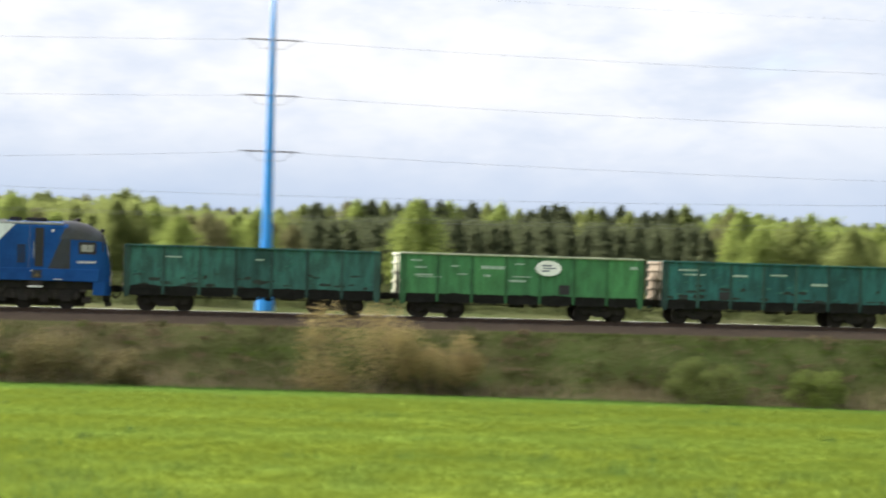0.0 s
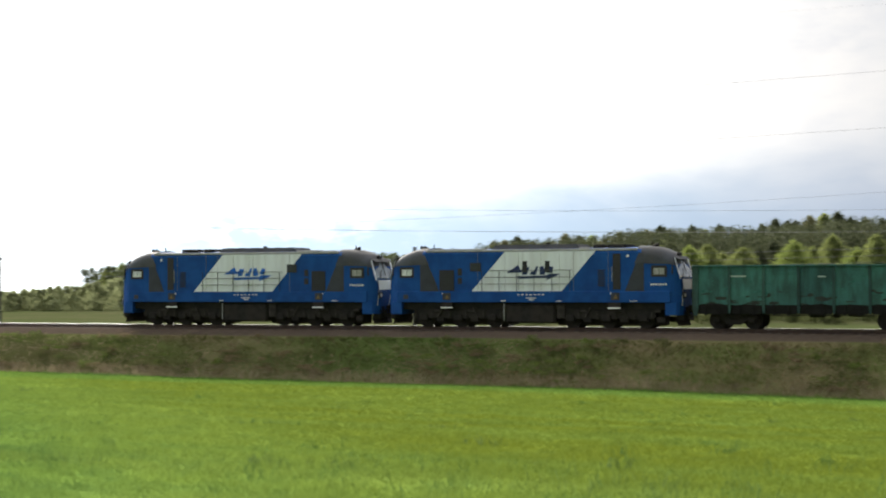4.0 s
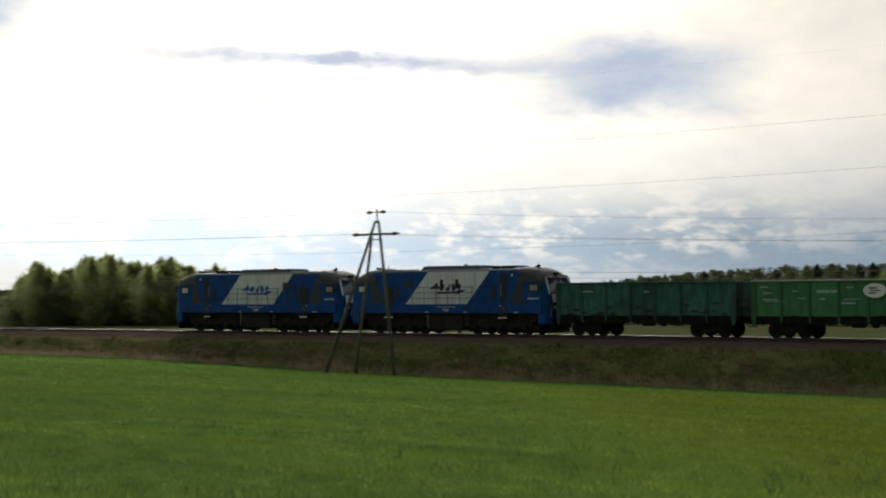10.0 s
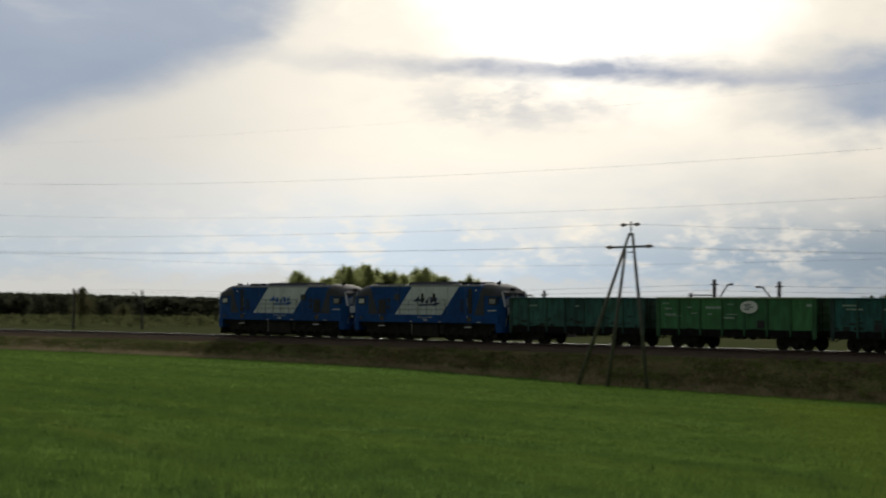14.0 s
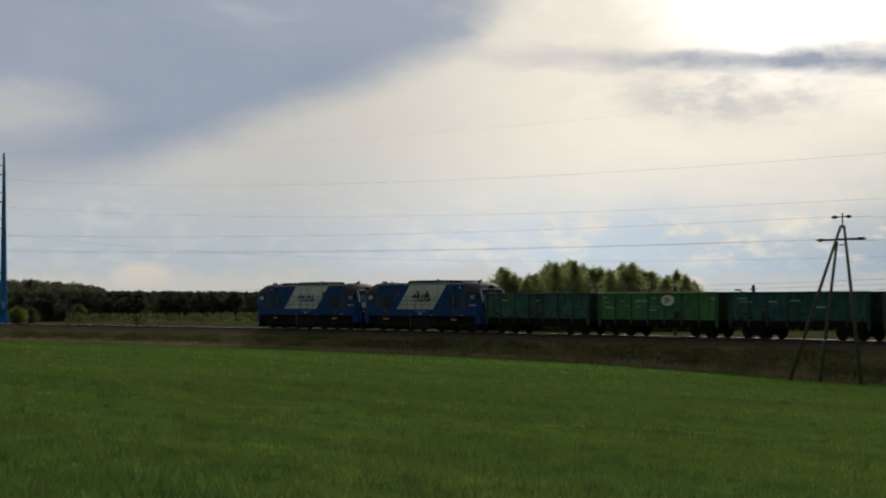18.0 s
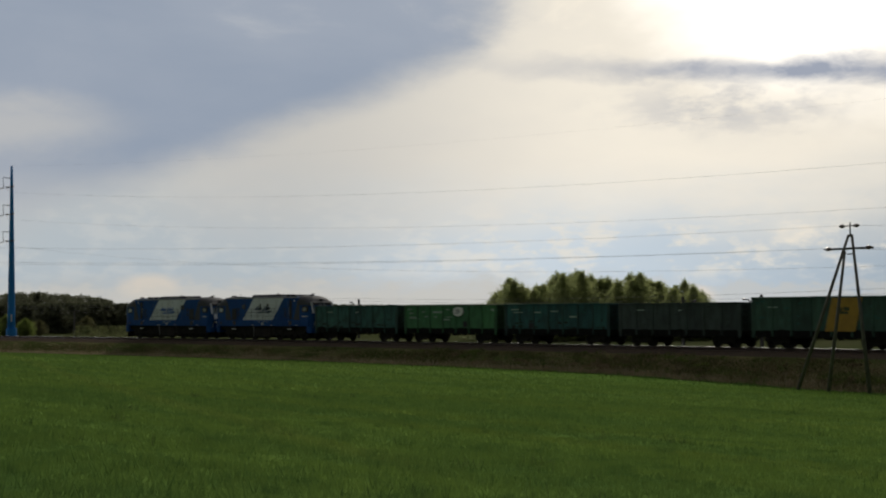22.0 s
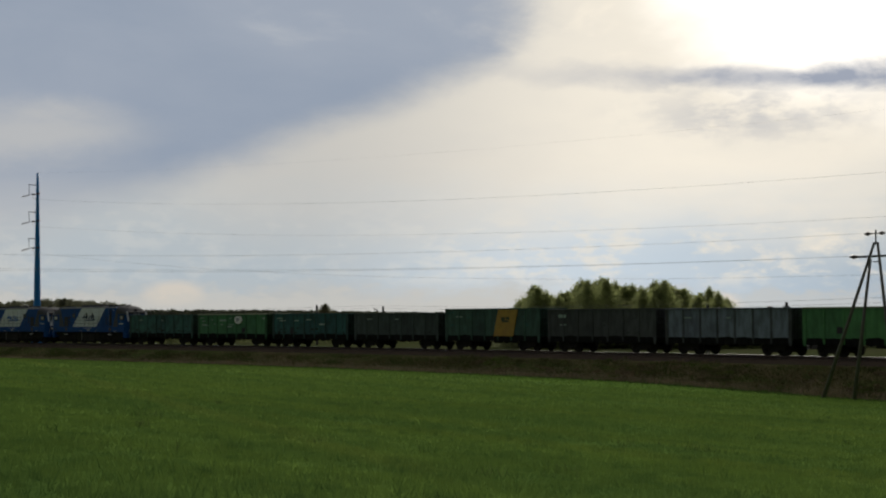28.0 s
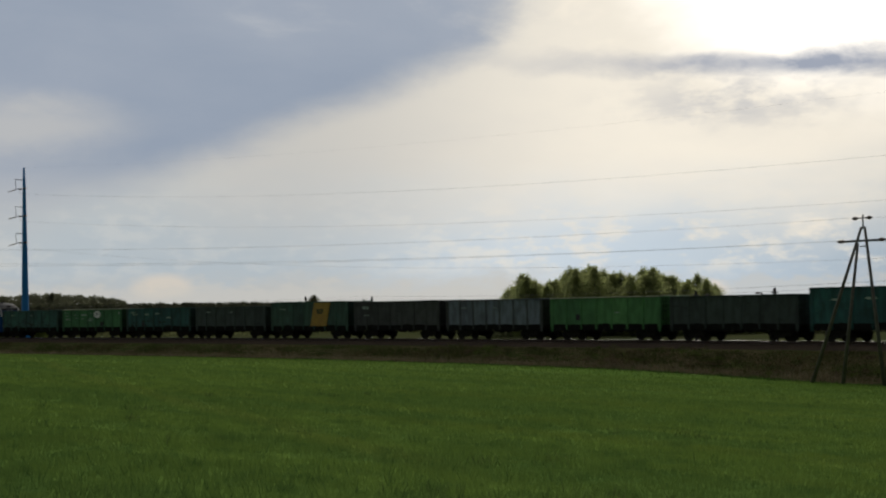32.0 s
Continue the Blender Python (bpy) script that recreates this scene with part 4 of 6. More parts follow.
def loco(label, logo, streaks, turned=False):
    """Six-axle diesel locomotive with a cab at each end; local x runs to its rear, -y faces the field."""
    car = tagged(new("diesel_locomotive"), label, "locomotive", "locomotives of the goods train")
    w = 1.475
    part("body", Shape().rings([loco_ring(x, w, 1.38, 4.06, 4.34) for x in (-6.32, -3, 0, 3, 6.32)]), M["loco_blue"], car)
    for d in (-1, 1):
        loco_cab(car, d, w)
        loco_bogie(car, d)
    f = -1 if turned else 1
    for side in (-1, 1):
        y = side * (w + 0.02)
        part("side_sill", Shape().soft_box(-7.9, 7.9, min(y, y - side * 0.1), max(y, y - side * 0.1), 1.38, 1.98, 0.015), M["loco_blue"], car)
        part("roof_edge", Shape().soft_box(-6.1, 6.1, min(y - side * 0.03, y - side * 0.2), max(y - side * 0.03, y - side * 0.2), 4.15, 4.27, 0.02), M["loco_trim"], car, "pale gutter along the roof")
        yy = side * (w + 0.008)

        def plate(name, outline, mat, lbl="", proud=0.0):
            a = yy + side * proud
            m = 1 if name == "white_panel" else f
            return part(name, Shape().prism([(m * x, z) for x, z in outline], min(a, yy - side * 0.02), max(a, yy - side * 0.02)), mat, car, lbl)

        def rect(name, x0, x1, z0, z1, mat, lbl="", proud=0.0):
            return plate(name, [(x0, z0), (x1, z0), (x1, z1), (x0, z1)], mat, lbl, proud)

        plate("white_panel", [(-3.38, 1.985), (1.86, 1.985), (3.72, 4.06), (3.78, 4.14), (-1.40, 4.14), (-1.48, 4.06)], M["loco_white"], "slanting white panel")
        for x in (-1.4, -0.35, 0.7, 1.75):
            rect("panel_seam", x - 0.006, x + 0.006, 2.0, 4.1, M["seam_shadow"], "", 0.003)
        plate("grille_panel", [(-6.47, 1.985), (-5.33, 1.985), (-5.62, 2.7), (-5.98, 3.46), (-6.47, 3.46)], M["loco_grey"], "dark slanting panel", 0.002)
        g = rect("radiator_grille", -5.3, -4.42, 2.02, 3.16, M["grille"], "black louvred grille", 0.012)
        lv = Shape()
        for i in range(9):
            z = 2.08 + 0.118 * i
            lv.box(min(f * -5.26, f * -4.46), max(f * -5.26, f * -4.46), min(yy + side * 0.012, yy + side * 0.028), max(yy + side * 0.012, yy + side * 0.028), z, z + 0.045)
        part("louvre", lv, M["loco_grey"], g)
        for z0, z1 in ((2.86, 3.24), (2.40, 2.74)):
            rect("vent", -4.2, -3.95, z0, z1, M["grille"], "", 0.01)
        wn_ = rect("engine_window", -3.46, -2.82, 3.08, 3.55, M["grille"], "dark engine-room window", 0.01)
        a = yy + side * 0.016
        part("pane", Shape().prism([(f * -3.38, 3.15), (f * -2.9, 3.15), (f * -2.9, 3.48), (f * -3.38, 3.48)], min(a, yy), max(a, yy)), M["glass_dark"], wn_)
        rect("door_recess", 4.76, 5.18, 2.08, 3.98, M["grille"], "dark door recess", 0.01)
        rect("door_handle", 4.70, 4.73, 2.5, 3.3, M["loco_trim"], "", 0.03)
        plate("rear_panel", [(5.42, 1.985), (6.47, 1.985), (6.47, 3.46), (6.02, 3.46)], M["loco_grey"], "dark slanting panel", 0.004)
        lv = Shape()
        for i in range(8):
            z = 2.26 + 0.115 * i
            lv.box(min(f * 3.92, f * 4.32), max(f * 3.92, f * 4.32), min(yy, yy + side * 0.02), max(yy, yy + side * 0.02), z, z + 0.06)
        part("side_louvre", lv, M["grille"], car)
        for x in (-3.0, -0.6, 2.55, 4.5):
            rect("body_seam", x - 0.01, x + 0.01, 2.0, 4.1, M["seam_shadow"], "", 0.0015)
        # emblem: two opposed arrows and block shapes between them
        em = Shape()
        for pts in ([(-1.32, 2.98), (-0.62, 3.42), (-0.5, 3.16), (-0.05, 3.16), (-0.1, 3.02), (-0.7, 3.0)],
                    [(1.84, 2.92), (0.98, 2.58), (1.04, 2.70), (-0.62, 2.66), (-0.72, 2.80), (1.0, 2.84), (1.16, 2.94)],
                    [(-0.42, 2.88), (-0.12, 2.88), (0.02, 3.3), (-0.3, 3.3)], [(0.06, 2.88), (0.4, 2.88), (0.55, 3.34), (0.42, 3.34), (0.3, 3.06), (0.12, 3.06)], [(0.62, 2.88), (0.9, 2.88), (0.96, 3.02), (0.84, 3.34), (0.62, 3.34)], [(1.02, 2.98), (1.34, 2.98), (1.42, 3.3), (1.2, 3.34)]):
            em.prism(pts, min(yy + side * 0.006, yy), max(yy + side * 0.006, yy))
        part("emblem", em, logo, car, "arrow-shaped emblem")
        if streaks:
            for x in (-0.25, 1.05):
                sk = Shape().prism([(x - 0.15, 3.02), (x + 0.15, 3.0), (x + 0.13, 3.5), (x + 0.16, 3.62), (x - 0.12, 3.62)], min(yy + side * 0.012, yy), max(yy + side * 0.012, yy))
                part("soot_streak", sk, M["soot"], car, "black soot streak")
        rail_s = Shape()
        yr = side * (w + 0.06)
        for z, x0 in ((2.38, -3.0), (2.75, -2.6), (3.12, -2.3)):
            rail_s.tube((x0, yr, z), (2.3 + 0.35 * (z - 2.38), yr, z), 0.016, n=5)
        for i in range(6):
            rail_s.tube((-2.75 + 1.02 * i, yr, 1.98), (-2.75 + 1.02 * i, yr, 3.12), 0.016, n=5)
        part("handrail", rail_s, M["loco_grey"], car)
        a = yy + side * 0.014
        marks(car, [(-0.62 + 0.24 * i, 1.80, 0.13, 0.06) for i in range(7)] + [(0.1, 1.62, 0.6, 0.05), (0.15, 1.53, 0.3, 0.05), (1.7, 1.46, 0.3, 0.04), (-1.5, 1.46, 0.3, 0.05), (5.9, 1.46, 0.4, 0.04)], a + side * 0.004, M["lettering"])
        marks(car, [(6.88 + 0.13 * i, 2.34, 0.09, 0.10) for i in range(7)], yy + side * 0.006, M["lettering"], "fleet_marks")
        for x in (-4.85, 4.9):
            rect("notice_plate", x - 0.26, x + 0.22, 1.5, 1.9, M["loco_grey"], "small dark notice plate", 0.024)
            plate("warning_sign", [(x - 0.12, 1.58), (x + 0.12, 1.58), (x, 1.8)], M["sign"], "small dull yellow warning triangle", 0.03)
            rect("marker_spot", x - 0.3, x - 0.24, 1.84, 1.9, M["plate"], "", 0.03)
        rect("marker_lamp", 5.54, 5.66, 3.80, 3.92, M["plate"], "", 0.02)
        part("sand_filler", Shape().soft_box(-7.5, -7.2, min(y, y + side * 0.02), max(y, y + side * 0.02), 1.56, 1.8, 0.01), M["loco_grey"], car)
    h0, h1 = (-1.75, 3.05) if turned else (-2.2, 2.62)
    roof = Shape().rings([[(x, y * k, z) for y, z in ((-1.08, 4.22), (-0.98, zt), (0.98, zt), (1.08, 4.22))] for x, zt, k in ((h0 - 0.2, 4.24, 1.0), (h0 + 0.05, 4.52, 1.0), (h1 - 0.05, 4.52, 1.0), (h1 + 0.12, 4.34, 0.98))], closed=True)
    part("roof_hatch", roof, M["loco_roof"], car, "raised dark engine roof")
    ribs = Shape()
    for i in range(6):
        x = h0 + 0.4 + (h1 - h0 - 0.8) * i / 5
        ribs.box(x - 0.03, x + 0.03, -1.0, 1.0, 4.5, 4.545)
    part("hatch_rib", ribs, M["loco_roof"], car)
    for x0, x1 in (((-4.55, -3.45), (-3.05, -2.45)) if turned else ((3.47, 4.0), (4.27, 5.27))):
        part("fan_housing", Shape().soft_box(x0, x1, -0.9, 0.9, 4.2, 4.49, 0.04), M["under"], car)
    x0 = 3.3 if turned else 2.75
    part("roof_walkway", Shape().soft_box(x0, x0 + 1.5 if turned else x0 + 0.6, -1.2, -0.7, 4.26, 4.36, 0.02), M["loco_trim"], car, "pale roof walkway")
    part("roof_walkway", Shape().soft_box(-5.9 if not turned else 4.9, -2.7 if not turned else 5.8, -1.15, -0.75, 4.25, 4.33, 0.02), M["loco_trim"], car, "pale roof walkway")
    part("exhaust", Shape().tube((0.5, 0.2, 4.42), (0.5, 0.2, 4.64), 0.12, n=10), M["under"], car)
    part("fuel_tank", Shape().soft_box(-1.45, 1.45, -1.36, 1.36, 0.24, 1.3, 0.1), M["under"], car, "black fuel tank")
    part("tank_gauge", Shape().tube((-1.5, -1.38, 0.4), (-1.5, -1.38, 1.3), 0.035, n=6), M["loco_trim"], car, "pale upright tank gauge")
    part("battery_box", Shape().soft_box(1.52, 2.0, -1.3, -0.8, 0.5, 1.3, 0.04), M["bogie_dust"], car)
    part("underframe", Shape().soft_box(-7.8, 7.8, -1.2, 1.2, 0.98, 1.42, 0.04), M["under"], car)
    return car


TEAL = wagon_paint("teal_wagon_paint", (0.036, 0.122, 0.106), 0.9)
TEAL2 = wagon_paint("blue_green_wagon_paint", (0.026, 0.112, 0.108), 0.85)
BRIGHT = wagon_paint("bright_green_wagon_paint", (0.058, 0.195, 0.080), 0.35)
DULL = wagon_paint("dull_green_wagon_paint", (0.052, 0.073, 0.066), 0.7)
DARK = wagon_paint("dark_grey_wagon_paint", (0.062, 0.068, 0.065), 0.7)
GREEN5 = wagon_paint("mid_green_wagon_paint", (0.044, 0.102, 0.074), 0.7)
GREY = wagon_paint("grey_blue_wagon_paint", (0.165, 0.20, 0.24), 0.7)
VIVID = wagon_paint("vivid_green_wagon_paint", (0.085, 0.255, 0.088), 0.4)
SEAM = wagon_paint("grimy_teal_post_paint", (0.030, 0.078, 0.067), 0.8)
GSEAM = wagon_paint("grimy_green_post_paint", (0.042, 0.14, 0.058), 0.5)
WORN_TEAL = material("worn_teal_paint", (0.05, 0.145, 0.12), (0.02, 0.085, 0.07), 0.8, scale=4, spec=0.05)
WORN_DARK = material("worn_dark_paint", (0.05, 0.062, 0.058), (0.03, 0.04, 0.037), 0.8, scale=4, spec=0.05)
RIM = material("pale_worn_rim", (0.37, 0.39, 0.29), (0.27, 0.30, 0.21), 0.7, scale=2)

CARS = []


def make_train():
    s = 0.0
    CARS.append((loco("blue diesel locomotive with a white slanted panel and blue emblem", M["logo_blue"], False, True), PITCH_LOCO / 2 - 0.4, 4.3))
    CARS.append((loco("blue diesel locomotive with soot streaks on its white panel", M["logo_navy"], True), PITCH_LOCO * 1.5 - 0.15, 4.3))
    s = 2 * PITCH_LOCO - 0.28
    faint = [(-4.0, 2.75, 0.8, 0.08), (0.3, 2.72, 0.4, 0.09)]
    full = [(-5.6, 2.95, 0.55, 0.09), (-5.35, 2.6, 0.6, 0.1), (-5.2, 2.22, 0.9, 0.1), (-4.9, 2.12, 1.3, 0.05), (-3.6, 2.7, 0.4, 0.08), (-1.6, 2.68, 1.25, 0.2), (-1.9, 2.25, 0.35, 0.13), (-3.2, 2.3, 0.5, 0.07), (-0.2, 2.9, 0.5, 0.08), (-0.1, 2.24, 1.0, 0.07), (-0.3, 2.02, 0.9, 0.13), (5.9, 2.85, 0.4, 0.2)]
    mix = [(-5.0, 2.85, 1.1, 0.12), (-4.7, 2.62, 1.2, 0.1), (-2.2, 2.62, 0.8, 0.12), (-0.1, 2.7, 0.9, 0.1), (2.2, 2.25, 1.0, 0.16)]
    rows = [
        gondola("dirty teal-green open freight wagon", TEAL, 3.33, None, bars=faint, end=M["endwall"], seam=SEAM, worn=WORN_TEAL),
        gondola("bright green open freight wagon with a white oval emblem", BRIGHT, 3.36, RIM, bars=full, oval=True, box_mark=(2.2, 1.62, 0.55, 0.5), end=RIM, seam=GSEAM),
        gondola("blue-green open freight wagon with worn yellowish lettering", TEAL2, 3.32, None, bars=mix, box_mark=(-3.0, 1.55, 0.6, 0.4), end=M["endwall"], seam=SEAM, worn=WORN_TEAL),
        gondola("dull green dirty open freight wagon", DULL, 3.3, None, bars=faint[:2], worn=WORN_DARK),
        gondola("green open freight wagon with a slanting yellow panel", GREEN5, 3.62, None, yellow=True, bars=[(-4.4, 2.9, 0.9, 0.1)], worn=WORN_TEAL),
        gondola("dark grey-green open freight wagon with pale markings", DARK, 3.5, None, bars=[(-4.6, 2.9, 0.9, 0.35), (-4.5, 2.2, 0.8, 0.08)], worn=WORN_DARK),
        gondola("faded grey-blue open freight wagon", GREY, 3.45, None, bars=faint, seam=DARK),
        gondola("vivid green open freight wagon", VIVID, 3.45, RIM, box_mark=(-3.0, 1.85, 0.6, 0.45), bars=[(1.6, 2.2, 0.5, 0.1)]),
        gondola("dark weathered open freight wagon", DULL, 3.36, None, worn=WORN_DARK),
        gondola("tall teal-green open freight wagon", TEAL2, 3.75, None, bars=[(-4.2, 2.9, 0.8, 0.2), (-1.0, 2.95, 0.9, 0.2)], worn=WORN_TEAL),
    ]
    for car in rows:
        CARS.append((car, s + PITCH_WAGON / 2, 4.32))
        s += PITCH_WAGON


make_train()


# ---- poles and wires ----
def high_voltage_pole(x, y, z0, top, arms, label, girth=1.0, plate_turn=0.0):
    """Tapered blue steel pole; arms lists the heights of its cross-arms."""
    ob = tagged(new("power_pole"), label, "power pole", "blue steel power poles")
    ob.location = (x, y, z0)
    n = 12
    rows = []
    for k in range(9):
        r = girth * (0.54 + (0.16 - 0.54) * k / 8)
        rows.append([(r * math.cos(6.28319 * i / n), r * math.sin(6.28319 * i / n), (top - z0) * k / 8) for i in range(n)])
    part("shaft", Shape().rings(rows), M["pylon"], ob, smooth=True)
    part("footing", Shape().tube((0, 0, -0.3), (0, 0, 1.25), 0.74 * girth, 0.72 * girth, n=12), M["pylon"], ob, "thicker blue foot section")
    part("number_plate", Shape().box(-0.12, 0.12, -0.60 * girth, -0.45 * girth, 2.4, 3.6), M["plate"], ob, "white plate", at=pose(0, 0, 0, 0, 0, plate_turn))
    for k, za in enumerate(arms):
        a = Shape()
        h = za - z0
        a.tube((0, 0, h), (0, -1.1, h + 0.05), 0.05, n=6).tube((-0.5, 0, h), (0.5, 0, h), 0.05, n=6)
        arm = part("cross_arm", a, M["steel"], ob)
        for sx in (-1, 1):
            ins = Shape()
            for j in range(10):
                ins.tube((sx * (0.5 + 0.16 * j), -0.3, h), (sx * (0.6 + 0.16 * j), -0.3, h), 0.10, 0.05, n=7)
            ins.tube((sx * 0.4, -0.3, h), (sx * 2.6, -0.3, h), 0.022, n=5)
            part("insulator_string", ins, M["insulator"], arm)
        part("jumper_loop", Shape().tube((-2.0, -0.3, h), (-1.0, -0.4, h - 0.75), 0.015, n=4).tube((-1.0, -0.4, h - 0.75), (1.0, -0.4, h - 0.75), 0.015, n=4).tube((1.0, -0.4, h - 0.75), (2.0, -0.3, h), 0.015, n=4), M["wire"], arm)
    return ob


BP, BQ, BR = (10.3, 139.6), (-282.0, 86.0), (117.5, 133.1)
BP_ARMS, BQ_ARMS = (11.45, 15.98, 20.5), (14.85, 19.3, 23.85)
high_voltage_pole(*BP, -1.6, 25.0, BP_ARMS, "tall sky-blue steel power pole behind the track")
far_pole = high_voltage_pole(*BQ, -0.95, 27.4, BQ_ARMS, "tall sky-blue steel power pole by far woods", 1.3, 73.0)
for za in BQ_ARMS:
    h = za + 0.95
    part("side_arm", Shape().tube((-0.1, -0.2, h + 1.5), (-0.8, -1.25, h + 1.6), 0.08, 0.06, n=6).tube((-0.8, -1.25, h + 1.6), (-0.75, -1.15, h - 0.1), 0.05, n=5), M["steel"], far_pole)
    s = Shape()
    for j in range(7):
        s.tube((-0.75 - 0.12 * j, -1.15 - 0.16 * j, h - 0.1 - 0.05 * j), (-0.82 - 0.12 * j, -1.25 - 0.16 * j, h - 0.13 - 0.05 * j), 0.14, 0.07, n=7)
    part("side_insulator", s, M["insulator"], far_pole)


def wire(name, a, b, sag, r, label, mat=None):
    s = Shape()
    n = 28
    pts = []
    for i in range(n + 1):
        k = i / n
        p = Vector(a).lerp(Vector(b), k)
        p.z -= sag * 4 * k * (1 - k)
        pts.append(p)
    side = (Vector(b) - Vector(a)).cross(Vector((0, 0, 1))).normalized()
    s.rings([[p + side * r, p + Vector((0, 0, r)), p - side * r, p - Vector((0, 0, r))] for p in pts])
    return tagged(part(name, s, mat or M["wire"]), label, "overhead wire", "overhead wires")


for zp, zq, sag in ((*t, s) for t, s in zip(zip(BP_ARMS, BQ_ARMS), (6.0, 5.1, 5.5))):
    wire("power_line", (BP[0], BP[1] - 0.3, zp), (BQ[0], BQ[1] - 0.3, zq - 0.85), sag, 0.008, "thin sagging power line between blue poles")
    wire("power_line", (BP[0], BP[1] - 0.3, zp), (BR[0], BR[1], zp + 0.75), 0.95, 0.009, "thin sagging power line between blue poles")
wire("earth_wire", (BP[0], BP[1], 25.0), (BQ[0], BQ[1], 27.4), 4.0, 0.003, "thin earth wire at the pole tops")
wire("earth_wire", (BP[0], BP[1], 25.0), (BR[0], BR[1], 25.7), 0.9, 0.004, "thin earth wire at the pole tops")


def tripod_pole():
    ob = tagged(new("tripod_power_pole"), "grey concrete three-legged power pole at the field's edge", "power pole")
    cx, cy = -76.82, 75.27
    ob.location = (cx, cy, -2.47)
    ob.scale = (0.955, 0.955, 0.98)
    top = (0.0, 0.0, 9.95)
    for fx, fy, tx, tz in ((-4.75, -0.4, -0.14, 9.95), (-2.0, -0.2, -0.5, 8.95), (1.45, 0.12, 0.14, 9.95)):
        part("leg", Shape().tube((fx, fy, -0.2), (tx, 0, tz), 0.14, 0.085, n=9), M["pole"], ob, smooth=True)
    a = Shape().soft_box(-2.0, 2.0, -0.07, 0.07, 9.02, 9.16, 0.02).tube((-0.3, 0, 8.75), (0.3, 0, 8.75), 0.04, n=6)
    arm = part("cross_arm", a, M["steel"], ob)
    for sx, d in ((-1.55, -1), (1.35, 1)):
        s = Shape()
        for j in range(5):
            s.tube((sx + d * 0.15 * j, -0.1, 9.1), (sx + d * (0.15 * j + 0.15), -0.1, 9.1), (0.04, 0.10, 0.13, 0.12, 0.07)[j], (0.10, 0.13, 0.12, 0.07, 0.02)[j], n=8)
        part("insulator", s, M["insulator"], arm)
    part("mast_top", Shape().tube((0, 0, 9.8), (0, 0, 10.72), 0.05, n=6).tube((-0.85, 0, 10.5), (0.72, 0, 10.5), 0.035, n=5), M["steel"], ob)
    for sx in (-0.7, 0.55):
        part("top_insulator", Shape().tube((sx - 0.25, 0, 10.5), (sx, 0, 10.5), 0.06, 0.13, n=8).tube((sx, 0, 10.5), (sx + 0.25, 0, 10.5), 0.13, 0.06, n=8), M["insulator"], ob)
    return ob


tripod_pole()
for start, end, sag in (((-78.6, 75.25, 6.49), (-160.0, 20.0, 8.2), 0.9), ((-76.78, 75.25, 7.86), (-160.0, 20.5, 9.6), 1.25), ((-75.45, 75.25, 6.49), (-158.0, 18.0, 8.0), 1.0),
                        ((-78.6, 75.25, 6.49), (78.0, 79.0, 6.9), 2.0), ((-76.78, 75.25, 7.86), (78.0, 80.0, 8.4), 2.5), ((-75.45, 75.25, 6.43), (78.0, 81.5, 6.6), 1.9)):
    wire("supply_wire", start, end, sag, 0.006, "thin field supply wire")


def polar(heading, d):
    a = radians(heading)
    return -math.sin(a) * d, math.cos(a) * d


def catenary_mast(heading, d, top, arm=0, label="grey concrete overhead-line mast of a farther railway"):
    x, y = polar(heading, d)
    z0 = ground_z(x, y)
    ob = tagged(new("catenary_mast"), label, "mast", "overhead-line masts")
    ob.location = (x, y, z0)
    h = top - z0
    part("post", Shape().rings([[(sx * r, sy * r * 0.8, z) for sx, sy in ((-1, -1), (1, -1), (1, 1), (-1, 1))] for r, z in ((0.17, -0.3), (0.12, h))]), M["pole"] if d > 300 else M["mast"], ob)
    for a in ((-1, 3) if arm == 2 else (arm,) if arm else ()):
        s, ins = Shape(), []
        if a == 3:
            s.tube((0, 0, h - 1.0), (0.25, -0.1, h - 1.1), 0.07, n=6).tube((0.25, -0.1, h - 1.1), (0.85, -0.2, h - 2.1), 0.06, n=6).tube((0.85, -0.2, h - 2.1), (1.6, -0.3, h - 1.0), 0.06, n=6).tube((0, 0, h - 1.9), (0.85, -0.2, h - 2.1), 0.045, n=5)
            ins = [((0.25, -0.1, h - 1.1), (0.5, -0.14, h - 1.5)), ((1.25, -0.25, h - 1.5), (1.6, -0.3, h - 1.0))]
        else:
            s.tube((0, 0, h - 2.5), (a * 1.8, -0.2, h - 0.5), 0.07, n=6).tube((a * 1.8, -0.2, h - 0.5), (a * 2.35, -0.3, h - 0.48), 0.07, n=6).tube((0, 0, h - 2.2), (a * 1.5, -0.2, h - 2.0), 0.045, n=5)
            ins = [((a * 0.2, 0, h - 2.3), (a * 0.55, -0.06, h - 1.9)), ((a * 2.2, -0.28, h - 0.48), (a * 2.5, -0.3, h - 0.46))]
        bracket = part("cantilever", s, M["mast"], ob)
        for p0, p1 in ins:
            part("insulator", Shape().tube(p0, p1, 0.11, n=7), M["insulator"], bracket)
    if arm:
        part("cap_arm", Shape().tube((-0.45, 0, h - 0.45), (0.45, 0, h - 0.45), 0.07, n=6), M["steel"], ob)
    return ob


